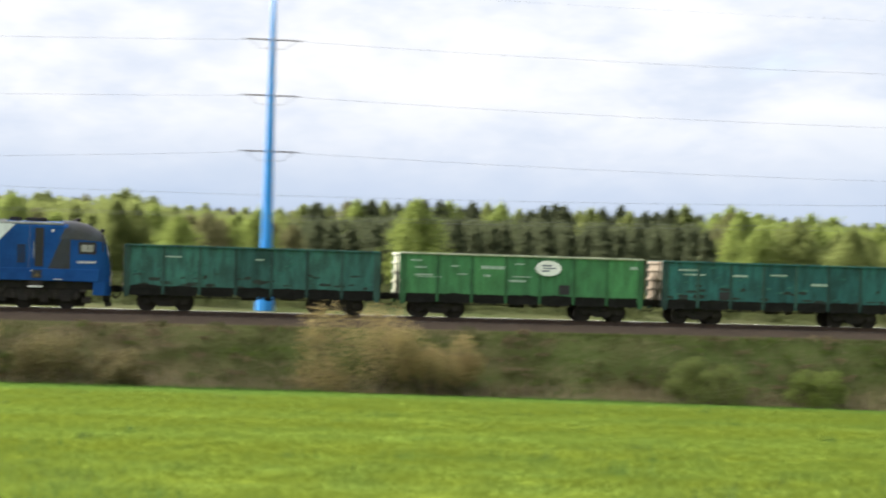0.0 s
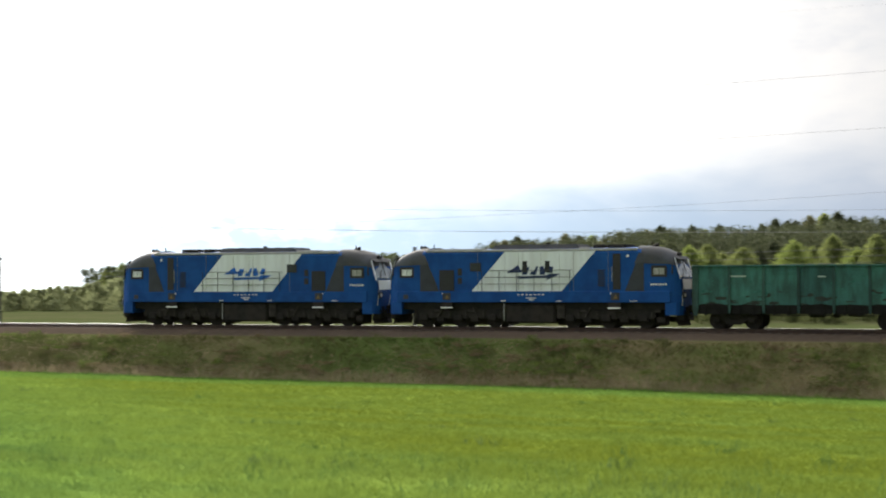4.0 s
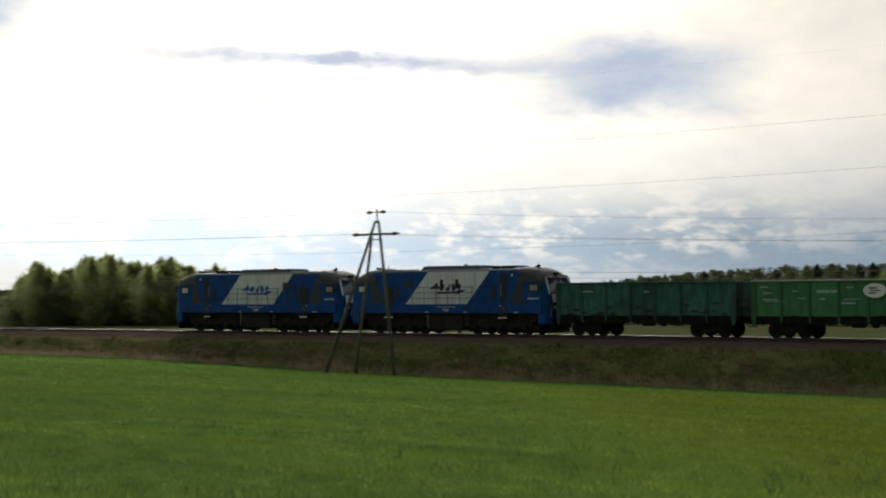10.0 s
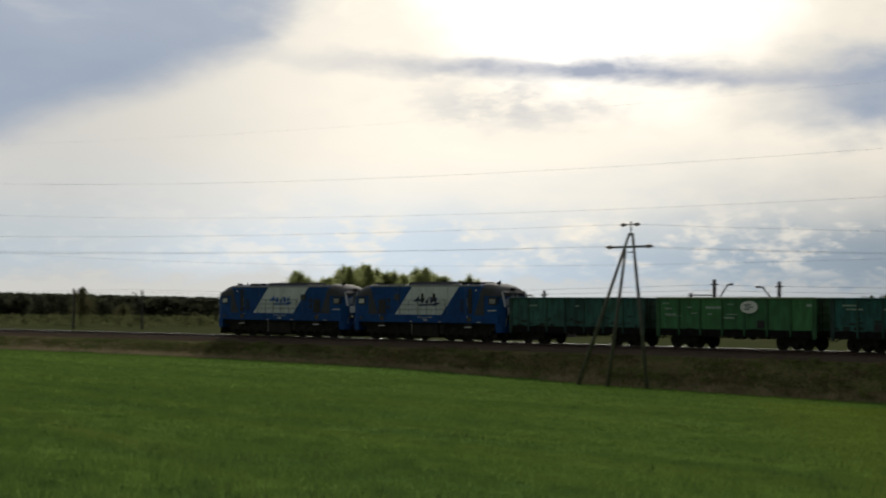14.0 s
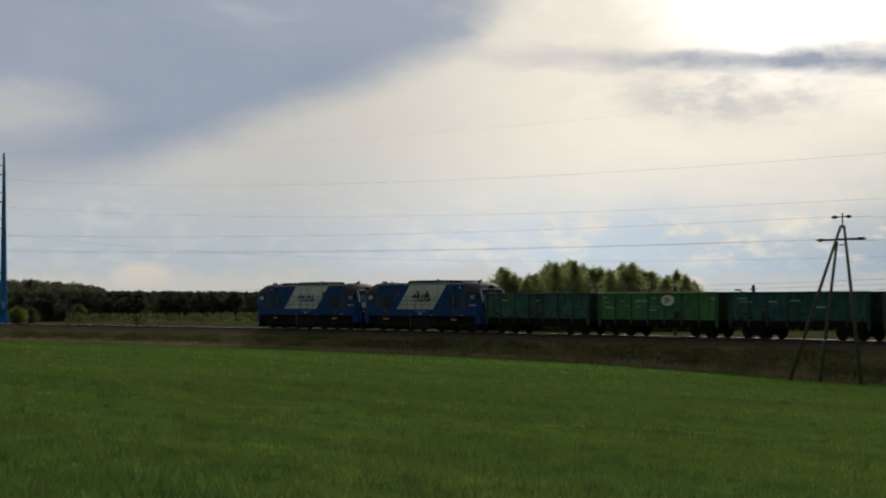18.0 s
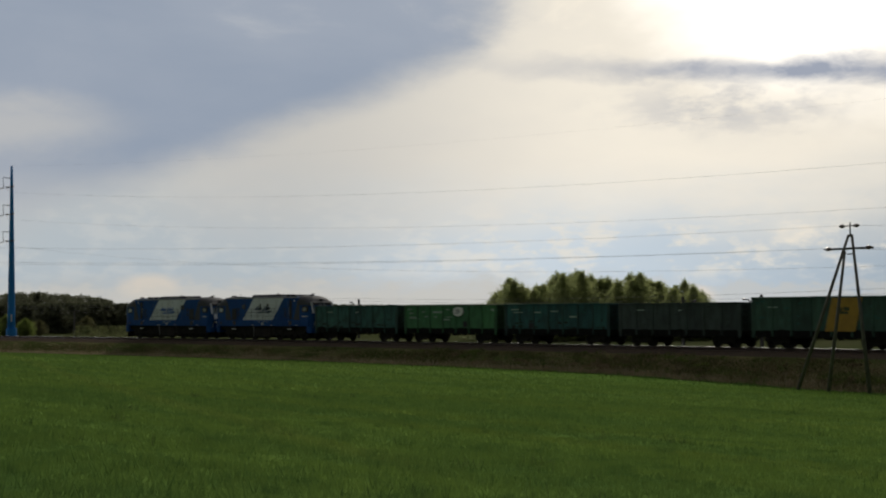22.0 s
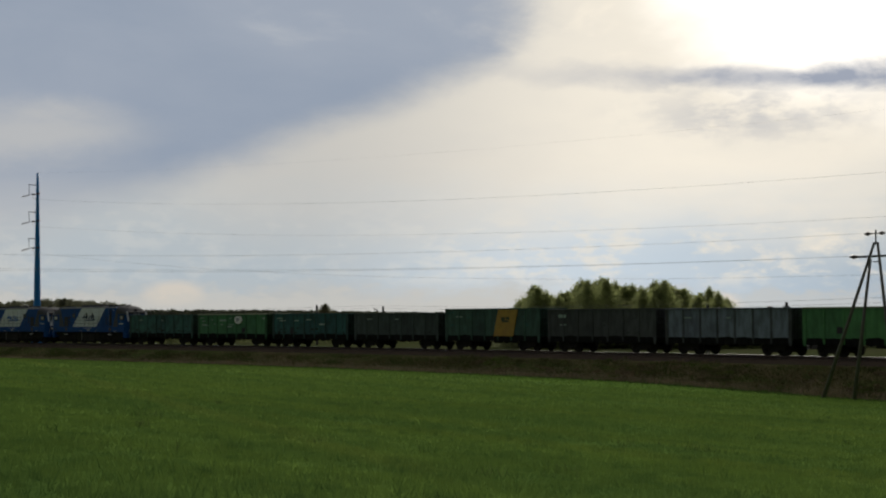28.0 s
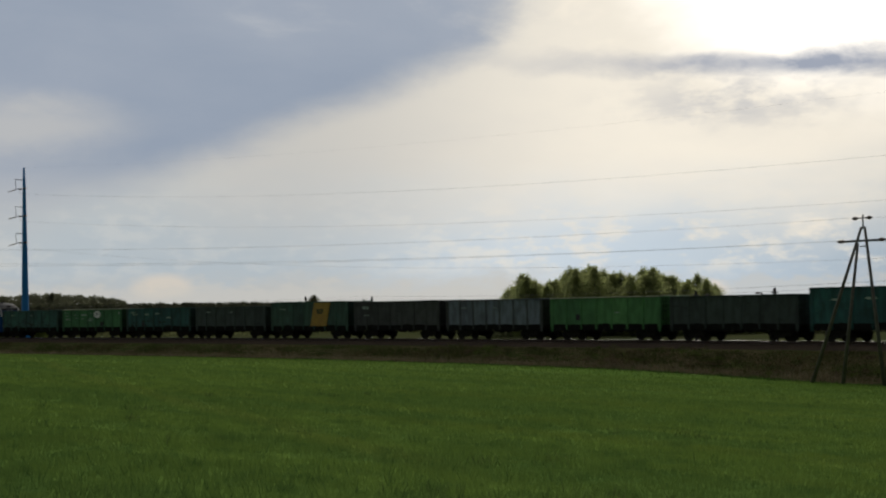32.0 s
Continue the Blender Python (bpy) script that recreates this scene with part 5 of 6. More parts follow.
for hd, d, top, arm in ((27.2, 136, 5.15, 0), (24.0, 135, 5.0, 0), (42.85, 160, 5.2, 1), (43.62, 160, 3.95, 0), (40.75, 158, 5.0, -1), (48.45, 180, 4.25, 2), (51.0, 182, 4.1, 1), (63.95, 280, 5.0, 1), (61.75, 278, 4.75, -1), (71.05, 322, 3.6, 0)):
    catenary_mast(hd, d, top, arm)
gx0, gy0 = polar(43.62, 160)
gx1, gy1 = polar(42.85, 160)
beam = tagged(new("gantry_beam"), "thin steel gantry beam between two masts", "gantry")
part("beam", Shape().tube((gx0, gy0, 3.75), (gx1, gy1, 3.75), 0.07, n=6), M["steel"], beam)
part("strut", Shape().tube((gx0, gy0, 2.3), (gx1, gy1, 3.6), 0.04, n=5), M["steel"], beam)
for za, zb in ((4.7, 4.5), (4.2, 4.1), (3.75, 3.6), (3.3, 3.2)):
    wire("contact_wire", (*polar(10, 122), za), (*polar(43.2, 160), za), 0.5, 0.012, "thin overhead contact wire of a farther railway")
    wire("contact_wire", (*polar(43.2, 160), za), (*polar(62, 279), zb + 0.4), 0.6, 0.012, "thin overhead contact wire of a farther railway")
    wire("contact_wire", (*polar(62, 279), zb + 0.4), (*polar(80, 420), zb), 0.6, 0.012, "thin overhead contact wire of a farther railway")

# ---- trees ----
LEAF = {}
LEAF["birch"] = material("fresh_birch_leaves", (0.212, 0.25, 0.084), (0.178, 0.212, 0.071), 0.7, scale=0.3, island=0.12, translucent=0.6, spec=0.02, grain=0, soft=0.55)
LEAF["lime"] = material("bright_spring_leaves", (0.222, 0.278, 0.076), (0.186, 0.238, 0.064), 0.7, scale=0.3, island=0.12, translucent=0.6, spec=0.02, grain=0, soft=0.55)
LEAF["pine"] = material("dark_pine_needles", (0.092, 0.108, 0.056), (0.074, 0.088, 0.045), 0.7, scale=0.4, island=0.2, translucent=0.2, spec=0.02, grain=0, soft=0.55)
LEAF["olive"] = material("olive_twigs_and_buds", (0.165, 0.165, 0.075), (0.135, 0.135, 0.062), 0.7, scale=0.4, island=0.18, translucent=0.5, spec=0.02, grain=0, soft=0.55)
LEAF["alder"] = material("olive_spring_leaves", (0.35, 0.395, 0.165), (0.30, 0.34, 0.14), 0.7, scale=0.3, island=0.12, translucent=0.75, spec=0.02, grain=0, soft=0.5)
# distance haze is mixed into this pale greyish leaf colour
LEAF["haze"] = material("hazed_far_leaves", (0.27, 0.30, 0.155), (0.22, 0.245, 0.125), 0.8, scale=0.1, island=0.12, translucent=0.5, spec=0.0, grain=0, soft=0.55)
LEAF["fringe"] = material("pale_fringe_leaves", (0.20, 0.225, 0.10), (0.16, 0.18, 0.08), 0.8, scale=0.2, island=0.15, translucent=0.5, spec=0.0, grain=0, soft=0.55)
LEAF["bramble"] = material("dull_bramble_leaves", (0.115, 0.125, 0.05), (0.088, 0.098, 0.04), 0.8, scale=0.3, island=0.2, translucent=0.4, spec=0.0, grain=0)
LEAF["stalk"] = material("dry_brown_stalks", (0.19, 0.15, 0.092), (0.145, 0.115, 0.072), 0.9, scale=0.4, island=0.2, translucent=0.35, spec=0.0, grain=0)
LEAF["nettle"] = material("fresh_nettle_leaves", (0.115, 0.155, 0.042), (0.09, 0.125, 0.035), 0.8, scale=0.4, island=0.2, translucent=0.4, spec=0.0, grain=0)
LEAF["fir"] = material("dense_plantation_needles", (0.118, 0.128, 0.075), (0.095, 0.105, 0.060), 0.8, scale=0.3, island=0.15, translucent=0.3, spec=0.02, grain=0, soft=0.55)
LEAF["mixed"] = material("mixed_far_leaves", (0.098, 0.118, 0.055), (0.075, 0.092, 0.044), 0.8, scale=0.1, island=0.15, translucent=0.4, spec=0.02, grain=0, soft=0.55)
# olive-grey with the haze over the far wood put into it
LEAF["far"] = material("dim_hazed_leaves", (0.17, 0.18, 0.115), (0.14, 0.15, 0.095), 0.8, scale=0.1, island=0.12, translucent=0.5, spec=0.0, grain=0, soft=0.55)
LEAF["scrub"] = material("dull_scrub_leaves", (0.085, 0.10, 0.038), (0.065, 0.078, 0.03), 0.8, scale=0.3, island=0.2, translucent=0.3, spec=0.02, grain=0, soft=0.55)
LEAF["tan"] = material("tan_budding_twigs", (0.34, 0.275, 0.132), (0.27, 0.215, 0.104), 0.8, scale=0.6, island=0.15, translucent=0.45, spec=0.02, grain=0)
LEAF["twiggy"] = material("olive_tan_twigs", (0.285, 0.245, 0.125), (0.225, 0.19, 0.10), 0.8, scale=0.6, island=0.15, translucent=0.45, spec=0.02, grain=0)
M["bark"] = material("grey_bark", (0.16, 0.14, 0.12), (0.08, 0.07, 0.06), 0.9, scale=3, bump=0.5)
M["twig"] = material("brown_twigs", (0.07, 0.055, 0.04), (0.05, 0.04, 0.03), 0.9, scale=3)
M["pinebark"] = material("rusty_pine_bark", (0.14, 0.075, 0.045), (0.08, 0.05, 0.035), 0.9, scale=3, bump=0.5)


def leaf_quads(rng, centres, radii, count, size):
    """Small bent quads scattered in lobes; returns corners."""
    k = rng.integers(0, len(centres), count)
    v = rng.normal(size=(count, 3))
    v /= np.linalg.norm(v, axis=1)[:, None]
    r = rng.uniform(0.05, 1.0, (count, 1)) ** 0.5
    p = centres[k] + v * r * radii[k]
    a = rng.normal(size=(count, 3))
    a /= np.linalg.norm(a, axis=1)[:, None]
    b = np.cross(a, rng.normal(size=(count, 3)))
    b /= np.linalg.norm(b, axis=1)[:, None]
    s = size * rng.uniform(0.6, 1.4, (count, 1))
    quad = np.stack([p - a * s, p - b * s * 0.6, p + a * s, p + b * s * 0.6], 1)
    return quad.reshape(-1, 3)


def tree_kind(name, label, height, spread, leaf, bark, seed, conifer=False, count=2200, size=0.22, base=0.25, category="tree"):
    """One tree with trunk, limbs and a crown of small leaves; built at the origin."""
    rng = np.random.default_rng(seed)
    ob = tagged(new(name), label, category)
    s = Shape()
    lean = rng.uniform(-0.03, 0.03, 2) * height
    pts = [Vector((lean[0] * k * k + 0.08 * rng.normal(), lean[1] * k * k + 0.08 * rng.normal(), height * k * 0.92)) for k in (0, 0.3, 0.6, 1.0)]
    pts[0] = Vector((0, 0, -0.3))
    rr = [0.02 * height + 0.03, 0.014 * height + 0.02, 0.008 * height + 0.02, 0.02]
    for i in range(3):
        s.tube(pts[i], pts[i + 1], rr[i], rr[i + 1], n=7)
    limbs = s
    cs, rs = [], []
    n = 60 if conifer else 72
    for i in range(n):
        k = base + (1 - base) * (i + 0.5) / n
        a = rng.uniform(0, 6.283)
        if conifer:
            out = spread * (1.08 - k) * rng.uniform(0.55, 1.0) + 0.2
            zz = height * k + rng.normal() * 0.15
            cr = np.array([0.50, 0.50, 0.30]) * spread * (0.35 + 0.5 * (1 - k))
        else:
            shape = math.sin(math.pi * min(0.97, 0.12 + 0.86 * (k - base) / (1 - base)) ** 0.8)
            out = spread * shape * rng.uniform(0.05, 0.95)
            zz = height * k * rng.uniform(0.92, 1.02)
            cr = np.array([0.40, 0.40, 0.62 if name == "broad_tree" else 0.46]) * spread * rng.uniform(0.5, 1.05) * (0.5 + 0.4 * shape)
        c = Vector((out * math.cos(a) + lean[0] * k * k, out * math.sin(a) + lean[1] * k * k, zz))
        limbs.tube(Vector((lean[0] * k * k, lean[1] * k * k, max(0.2, zz - 0.5 * out - 0.2))), c, 0.006 * height, 0.015, n=4, cap=False)
        cs.append(c)
        rs.append(cr)
    part("trunk", limbs, bark, ob)
    q = leaf_quads(rng, np.array([tuple(c) for c in cs]), np.array(rs), int(count * 0.7), size)
    # loose twigs filling the crown between its boughs, its outline swelling and shrinking round the trunk
    m = int(count * (1.7 if name == "broad_tree" else 1.5))
    k, a = rng.uniform(0, 1, m), rng.uniform(0, 6.283, m)
    if conifer:
        reach = spread * np.clip(1.06 - k ** 1.6, 0.05, 1.0)
    else:
        reach = spread * 1.08 * np.clip(1.0 - np.abs(1.72 * k - 0.74) ** 2.2, 0.03, 1.0) ** 0.75
    ph = rng.uniform(0, 6.283, 4)
    reach = reach * (0.78 + 0.20 * np.sin(3 * a + 5 * k + ph[0]) + 0.17 * np.sin(5 * a - 9 * k + ph[1]) + 0.14 * np.sin(17 * k + 2 * a + ph[2]) + 0.08 * np.sin(29 * k - 4 * a + ph[3]))
    r = rng.uniform(0, 1, m) ** 0.7
    p = np.stack([lean[0] * k * k + reach * r * np.cos(a), lean[1] * k * k + reach * r * np.sin(a), height * (base + (1.0 - base) * k) + rng.normal(size=m) * 0.3], 1)
    q = np.concatenate([q, leaf_quads(rng, p, np.full((m, 3), 0.25), m, size * 0.9)])
    soup("crown", q, 4, leaf, "", "", "", ob)
    return ob


KINDS = {
    "birch": [tree_kind("birch_tree", "slender birch with fresh yellow-green leaves", 12, 3.5, LEAF["birch"], M["bark"], 11 + i, count=11000, size=0.14, base=0.12) for i in range(3)],
    "lime": [tree_kind("young_tree", "young bright green spring tree", 8.5, 3.4, LEAF["lime"], M["bark"], 31 + i, count=10000, size=0.125, base=0.04) for i in range(3)],
    "pine": [tree_kind("pine_tree", "dark green pine in the wood's edge", 15, 2.7, LEAF["pine"], M["pinebark"], 51 + i, conifer=False, count=8500, size=0.16, base=0.35) for i in range(3)],
    "spruce": [tree_kind("spruce_tree", "young dark green spruce tree", 7, 2.0, LEAF["pine"], M["pinebark"], 71 + i, conifer=True, count=9000, size=0.11, base=0.0) for i in range(2)],
    "alder": [tree_kind("broad_tree", "broad olive-green tree in a dense clump", 9, 3.0, LEAF["alder"], M["bark"], 111 + i, count=4200, size=0.13, base=0.03) for i in range(3)],
    "olive": [tree_kind("bare_tree", "half-bare tree with olive buds", 12, 3.8, LEAF["olive"], M["bark"], 91 + i, count=7500, size=0.12, base=0.1) for i in range(2)],
}
USED = set()


def plant(kind, i, heading, d, height=None, turn=0.0, group="", wide=1.0):
    """Sets a tree of a kind at a heading and distance from the viewpoint."""
    ob = KINDS[kind][i % len(KINDS[kind])]
    x, y = polar(heading, d)
    nominal = {"birch": 12, "lime": 8.5, "pine": 15, "spruce": 7, "olive": 12, "alder": 9}[kind]
    k = (height or nominal) / nominal
    m = pose(x, y, ground_z(x, y), 0, 0, turn)
    if ob not in USED:
        USED.add(ob)
        ob.matrix_basis = m
        t = ob
    else:
        t = copy_thing(ob, m)
    q = wide * k ** 0.6 * random.uniform(0.9, 1.15)
    t.scale = (q, q, k)
    if group:
        t["group"] = group
    return t


def wood_top(h):
    """Elevation in degrees of the wood's outline at a heading."""
    return float(np.interp(h, (-32, -24, -19, -13, -8, -4, -1, 0.3, 3, 6.5, 9.5, 13.5, 18, 20, 22, 24, 26, 28, 32, 34.3, 36, 37.5, 40, 47, 50), (1.5, 1.6, 1.95, 1.95, 2.0, 1.55, 1.6, 2.0, 1.8, 1.75, 1.95, 1.9, 1.6, 1.6, 1.35, 1.2, 0.82, 0.8, 0.78, 0.65, 0.5, 0.34, 0.1, -0.1, -0.2)))


def plant_woods():
    rng = random.Random(5)
    # front edge: light trees
    h = -31.0
    i = 0
    while h < 21:
        d = rng.uniform(205, 250)
        kind = rng.choice(("lime", "birch", "lime", "birch", "olive"))
        if h > 15:
            kind = rng.choice(("lime", "birch", "olive", "pine"))
        if -19.5 < h < -5.2:
            kind = "lime" if abs(h + 9.0) < 0.3 else "spruce"
        el = wood_top(h) * (rng.uniform(0.5, 0.68) if kind == "spruce" else rng.uniform(0.62, 0.98) if h < 7 else rng.uniform(0.3, 0.62))
        hgt = max(3.5, 2.82 + d * math.tan(radians(el)) - ground_z(*polar(h, d)))
        plant(kind, i, h, d, hgt, rng.uniform(0, 360), "trees of the wood's edge")
        h += rng.uniform(0.42, 0.8)
        i += 1
    # back rows: the outline
    h = -32.0
    while h < 37.5:
        top = wood_top(h) * rng.uniform(0.9, 1.04)
        d = float(np.interp(h, (-32, 15, 20, 24, 27, 33, 38), (300, 320, 400, 470, 560, 620, 700))) * rng.uniform(0.94, 1.08)
        kind = rng.choice(("pine", "pine", "olive", "lime", "birch") if h > 16 else ("pine", "pine", "birch", "olive", "pine") if h > 8 else ("pine", "birch", "lime", "pine", "birch") if h < -7 else ("birch", "birch", "pine", "olive")) if h > -22 else rng.choice(("lime", "birch", "lime"))
        if -2.5 < h < 3 and rng.random() < 0.7:
            kind = "birch"
        if h > 16:
            top *= rng.uniform(0.8, 1.08)
        hgt = 2.82 + d * math.tan(radians(top)) - ground_z(*polar(h, d))
        plant(kind, i, h, d, hgt, rng.uniform(0, 360), "trees of the wood", 1.1 if h > 16 else 1.0)
        h += rng.uniform(0.34, 0.56)
        i += 1
    # clump of broad trees by the farther railway
    for k in range(34):
        hd = 50.2 + 7.1 * (k + rng.uniform(0.1, 0.9)) / 34
        d = rng.uniform(234, 250)
        el = float(np.interp(hd, (50.2, 50.95, 51.4, 51.75, 52.3, 53.2, 54.2, 55.3, 56.0, 56.65, 57.4), (0.42, 0.97, 0.62, 0.8, 1.13, 0.92, 1.18, 1.08, 0.55, 1.02, 0.4))) * rng.uniform(0.86, 1.06)
        hgt = 2.82 + d * math.tan(radians(el)) - ground_z(*polar(hd, d))
        plant("alder" if rng.random() < 0.95 else "olive", i, hd, d, hgt, rng.uniform(0, 360), "clump of trees", 0.95)
        i += 1
    for k in range(16):
        hd = 46.6 + 3.9 * (k + rng.uniform(0.1, 0.9)) / 16
        d = rng.uniform(236, 262)
        hgt = 2.82 + d * math.tan(radians(rng.uniform(-0.5, -0.2) + 0.10 * max(0.0, hd - 48.5))) - ground_z(*polar(hd, d))
        plant("olive" if rng.random() < 0.6 else "alder", i, hd, d, max(2.0, hgt), rng.uniform(0, 360), "scrub beside the clump", 1.2)
        i += 1
    # scrub before the plantation
    for k in range(11):
        hd = 58.0 + 17 * k / 11 + rng.uniform(-0.6, 0.6)
        d = rng.uniform(325, 345)
        el = rng.uniform(-0.45, -0.2) if rng.random() < 0.8 else rng.uniform(-0.15, 0.0)
        plant("olive", i, hd, d, 2.82 + d * math.tan(radians(el)) - ground_z(*polar(hd, d)), rng.uniform(0, 360), "scrub before the plantation")
        i += 1
    for hd, el in ((73.2, -0.1), (72.6, -0.2), (63.7, 0.45), (47.4, -0.3), (45.6, -0.2), (45.1, -0.16), (44.6, -0.24), (46.2, -0.4), (43.4, -0.42), (43.0, -0.45), (41.4, -0.5), (40.4, -0.5)):
        d = 330
        plant("olive" if hd < 70 else "lime", i, hd, d, 2.82 + d * math.tan(radians(el)) - ground_z(*polar(hd, d)), rng.uniform(0, 360), "scattered trees")
        i += 1


plant_woods()


def far_wood(name, label, h0, h1, d0, d1, el, leaf, step, quads, size, seed):
    """A belt of distant trees as one mass of leaf clumps."""
    rng = np.random.default_rng(seed)
    out = []
    h = h0
    while h < h1:
        d = rng.uniform(d0, d1)
        x, y = polar(h, d)
        z0 = ground_z(x, y)
        top = 2.82 + d * math.tan(radians(el(h))) * rng.uniform(0.93, 1.03)
        hgt = max(2.0, top - z0)
        w = hgt * rng.uniform(0.28, 0.46)
        n = 7
        cs = np.array([(x + rng.normal() * w * 0.35, y + rng.normal() * w * 0.35, z0 + hgt * (0.12 + 0.82 * k / (n - 1))) for k in range(n)])
        rs = np.array([(w * (1.15 - 0.75 * k / (n - 1)), w * (1.15 - 0.75 * k / (n - 1)), hgt * 0.12) for k in range(n)])
        out.append(leaf_quads(rng, cs, rs, quads, size))
        h += step * rng.uniform(0.7, 1.3)
    return soup(name, np.concatenate(out), 4, leaf, "stuff", label, "woods")


far_wood("conifer_plantation", "dark dense conifer plantation on the horizon", 57.5, 78, 395, 420, lambda h: float(np.interp(h, (57, 60, 66, 78), (0.10, 0.14, 0.24, 0.30))), LEAF["fir"], 0.065, 520, 0.36, 3)
far_wood("scrub_fringe", "pale green scrub and tall grass before the plantation", 57.8, 71, 300, 335, lambda h: -0.78 + 0.20 * noise.noise((h * 2.3, 0, 5)), LEAF["fringe"], 0.10, 150, 0.15, 23)
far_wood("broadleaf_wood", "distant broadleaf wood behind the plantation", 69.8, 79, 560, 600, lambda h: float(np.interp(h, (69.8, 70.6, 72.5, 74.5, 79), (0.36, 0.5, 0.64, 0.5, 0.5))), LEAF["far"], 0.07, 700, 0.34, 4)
far_wood("dark_wood", "dark inner pine wood behind the light trees", -19.8, -5, 250, 285, lambda h: wood_top(h) * 0.72, LEAF["pine"], 0.12, 700, 0.2, 6)
far_wood("dark_wood", "dark inner pine wood behind the light trees", 7, 25, 275, 330, lambda h: wood_top(h) * 0.9, LEAF["pine"], 0.12, 700, 0.2, 16)
far_wood("light_wood", "light green inner wood behind the front trees", -33, -19, 262, 310, lambda h: wood_top(h) * 0.9, LEAF["lime"], 0.14, 800, 0.2, 17)
far_wood("light_wood", "light green inner wood behind the front trees", -5, 6.5, 262, 310, lambda h: wood_top(h) * 0.9, LEAF["birch"], 0.14, 800, 0.2, 18)
far_wood("inner_clump", "olive-green inner trees of the clump", 50.6, 57.2, 252, 262, lambda h: float(np.interp(h, (50.2, 50.95, 51.4, 51.75, 52.3, 53.2, 54.2, 55.3, 56.0, 56.65, 57.4), (0.1, 0.5, 0.35, 0.5, 0.8, 0.6, 0.85, 0.75, 0.3, 0.6, 0.1))), LEAF["alder"], 0.13, 380, 0.14, 19)
far_wood("mixed_wood", "distant mixed wood thinning towards the fields", 24, 38, 560, 700, lambda h: wood_top(h) * 0.93, LEAF["mixed"], 0.14, 420, 0.45, 7)
far_wood("field_hedge", "low hedge of dull green scrub behind the track", -32, 24, 144, 166, lambda h: -0.85 + 0.4 * noise.noise((h * 0.9, 0, 0)), LEAF["scrub"], 0.13, 260, 0.12, 8)
far_wood("young_thicket", "thicket of dull green young trees behind the track", 24, 37, 210, 240, lambda h: float(np.interp(h, (24, 30, 34, 37), (0.05, -0.15, -0.45, -0.8))) + 0.35 * noise.noise((h * 1.1, 0, 2)), LEAF["mixed"], 0.2, 260, 0.22, 10)
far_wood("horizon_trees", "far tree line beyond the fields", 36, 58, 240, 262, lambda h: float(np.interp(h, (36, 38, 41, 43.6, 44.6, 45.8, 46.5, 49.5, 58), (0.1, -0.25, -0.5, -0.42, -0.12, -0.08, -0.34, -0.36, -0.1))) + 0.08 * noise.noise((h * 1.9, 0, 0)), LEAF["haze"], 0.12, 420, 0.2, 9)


# ---- embankment bushes ----
def bush(x, off, height, width, leaf, seed, label):
    rng = np.random.default_rng(seed)
    y = track_y(x) - off
    ob = tagged(new("bush"), label, "bush", "bushes on the embankment")
    ob.location = (x, y, ground_z(x, y) - 0.05)
    st = Shape()
    cs, rs = [], []
    for i in range(30):
        a = rng.uniform(0, 6.283)
        r = width * 0.46 * rng.uniform(0.1, 1) ** 0.6
        k = rng.uniform(0.12, 1.0) * (1 - 0.4 * (r / (width * 0.5)) ** 2)
        c = Vector((r * math.cos(a), 0.6 * r * math.sin(a), height * k * 0.86))
        st.tube((c.x * 0.4, c.y * 0.4, -0.1), c, 0.018, 0.008, n=4, cap=False)
        for _ in range(4):
            e = c + Vector(rng.normal(size=3) * 0.35)
            st.tube(c * 0.8, e, 0.010, 0.006, n=4, cap=False)
        cs.append(tuple(c))
        rs.append(np.array([width * 0.17, width * 0.13, height * 0.2]) * rng.uniform(0.7, 1.2))
    part("stem", st, M["twig"], ob)
    soup("foliage", leaf_quads(rng, np.array(cs), np.array(rs), int(4200 + 1350 * width), 0.05), 4, leaf, "", "", "", ob)


for n, (x, off, hgt, wid, lf, lbl) in enumerate((
        (10.6, 6.9, 5.1, 6.0, "tan", "large tan budding bush at the embankment's foot"), (14.4, 7.2, 3.6, 4.6, "tan", "tan budding bush at the embankment's foot"),
        (-7.6, 6.8, 3.9, 3.6, "tan", "upright tan budding bush on the embankment"), (-3.9, 6.8, 3.1, 3.4, "twiggy", "olive twiggy bush on the embankment"),
        (28.0, 6.9, 2.5, 4.4, "birch", "low green bush on the embankment"), (33.7, 6.9, 2.2, 3.2, "lime", "low bright green bush on the embankment"), (-0.6, 7.0, 2.0, 2.6, "twiggy", "small twiggy bush on the embankment"))):
    bush(x, off, hgt, wid, LEAF[lf], 200 + n, lbl)


# ---- grass ----
def blades(rng, p, h, w):
    """Upright bent blades: triangles standing at points p."""
    n = len(p)
    a = rng.uniform(0, 6.283, n)
    dx, dy = np.cos(a)[:, None], np.sin(a)[:, None]
    side = np.concatenate([dx, dy, np.zeros((n, 1))], 1) * w[:, None]
    b = rng.uniform(0, 6.283, n)
    tip = np.stack([np.cos(b) * h * 0.45, np.sin(b) * h * 0.45, h], 1) * rng.uniform(0.6, 1.1, (n, 1))
    return np.stack([p - side, p + side, p + tip], 1).reshape(-1, 3)


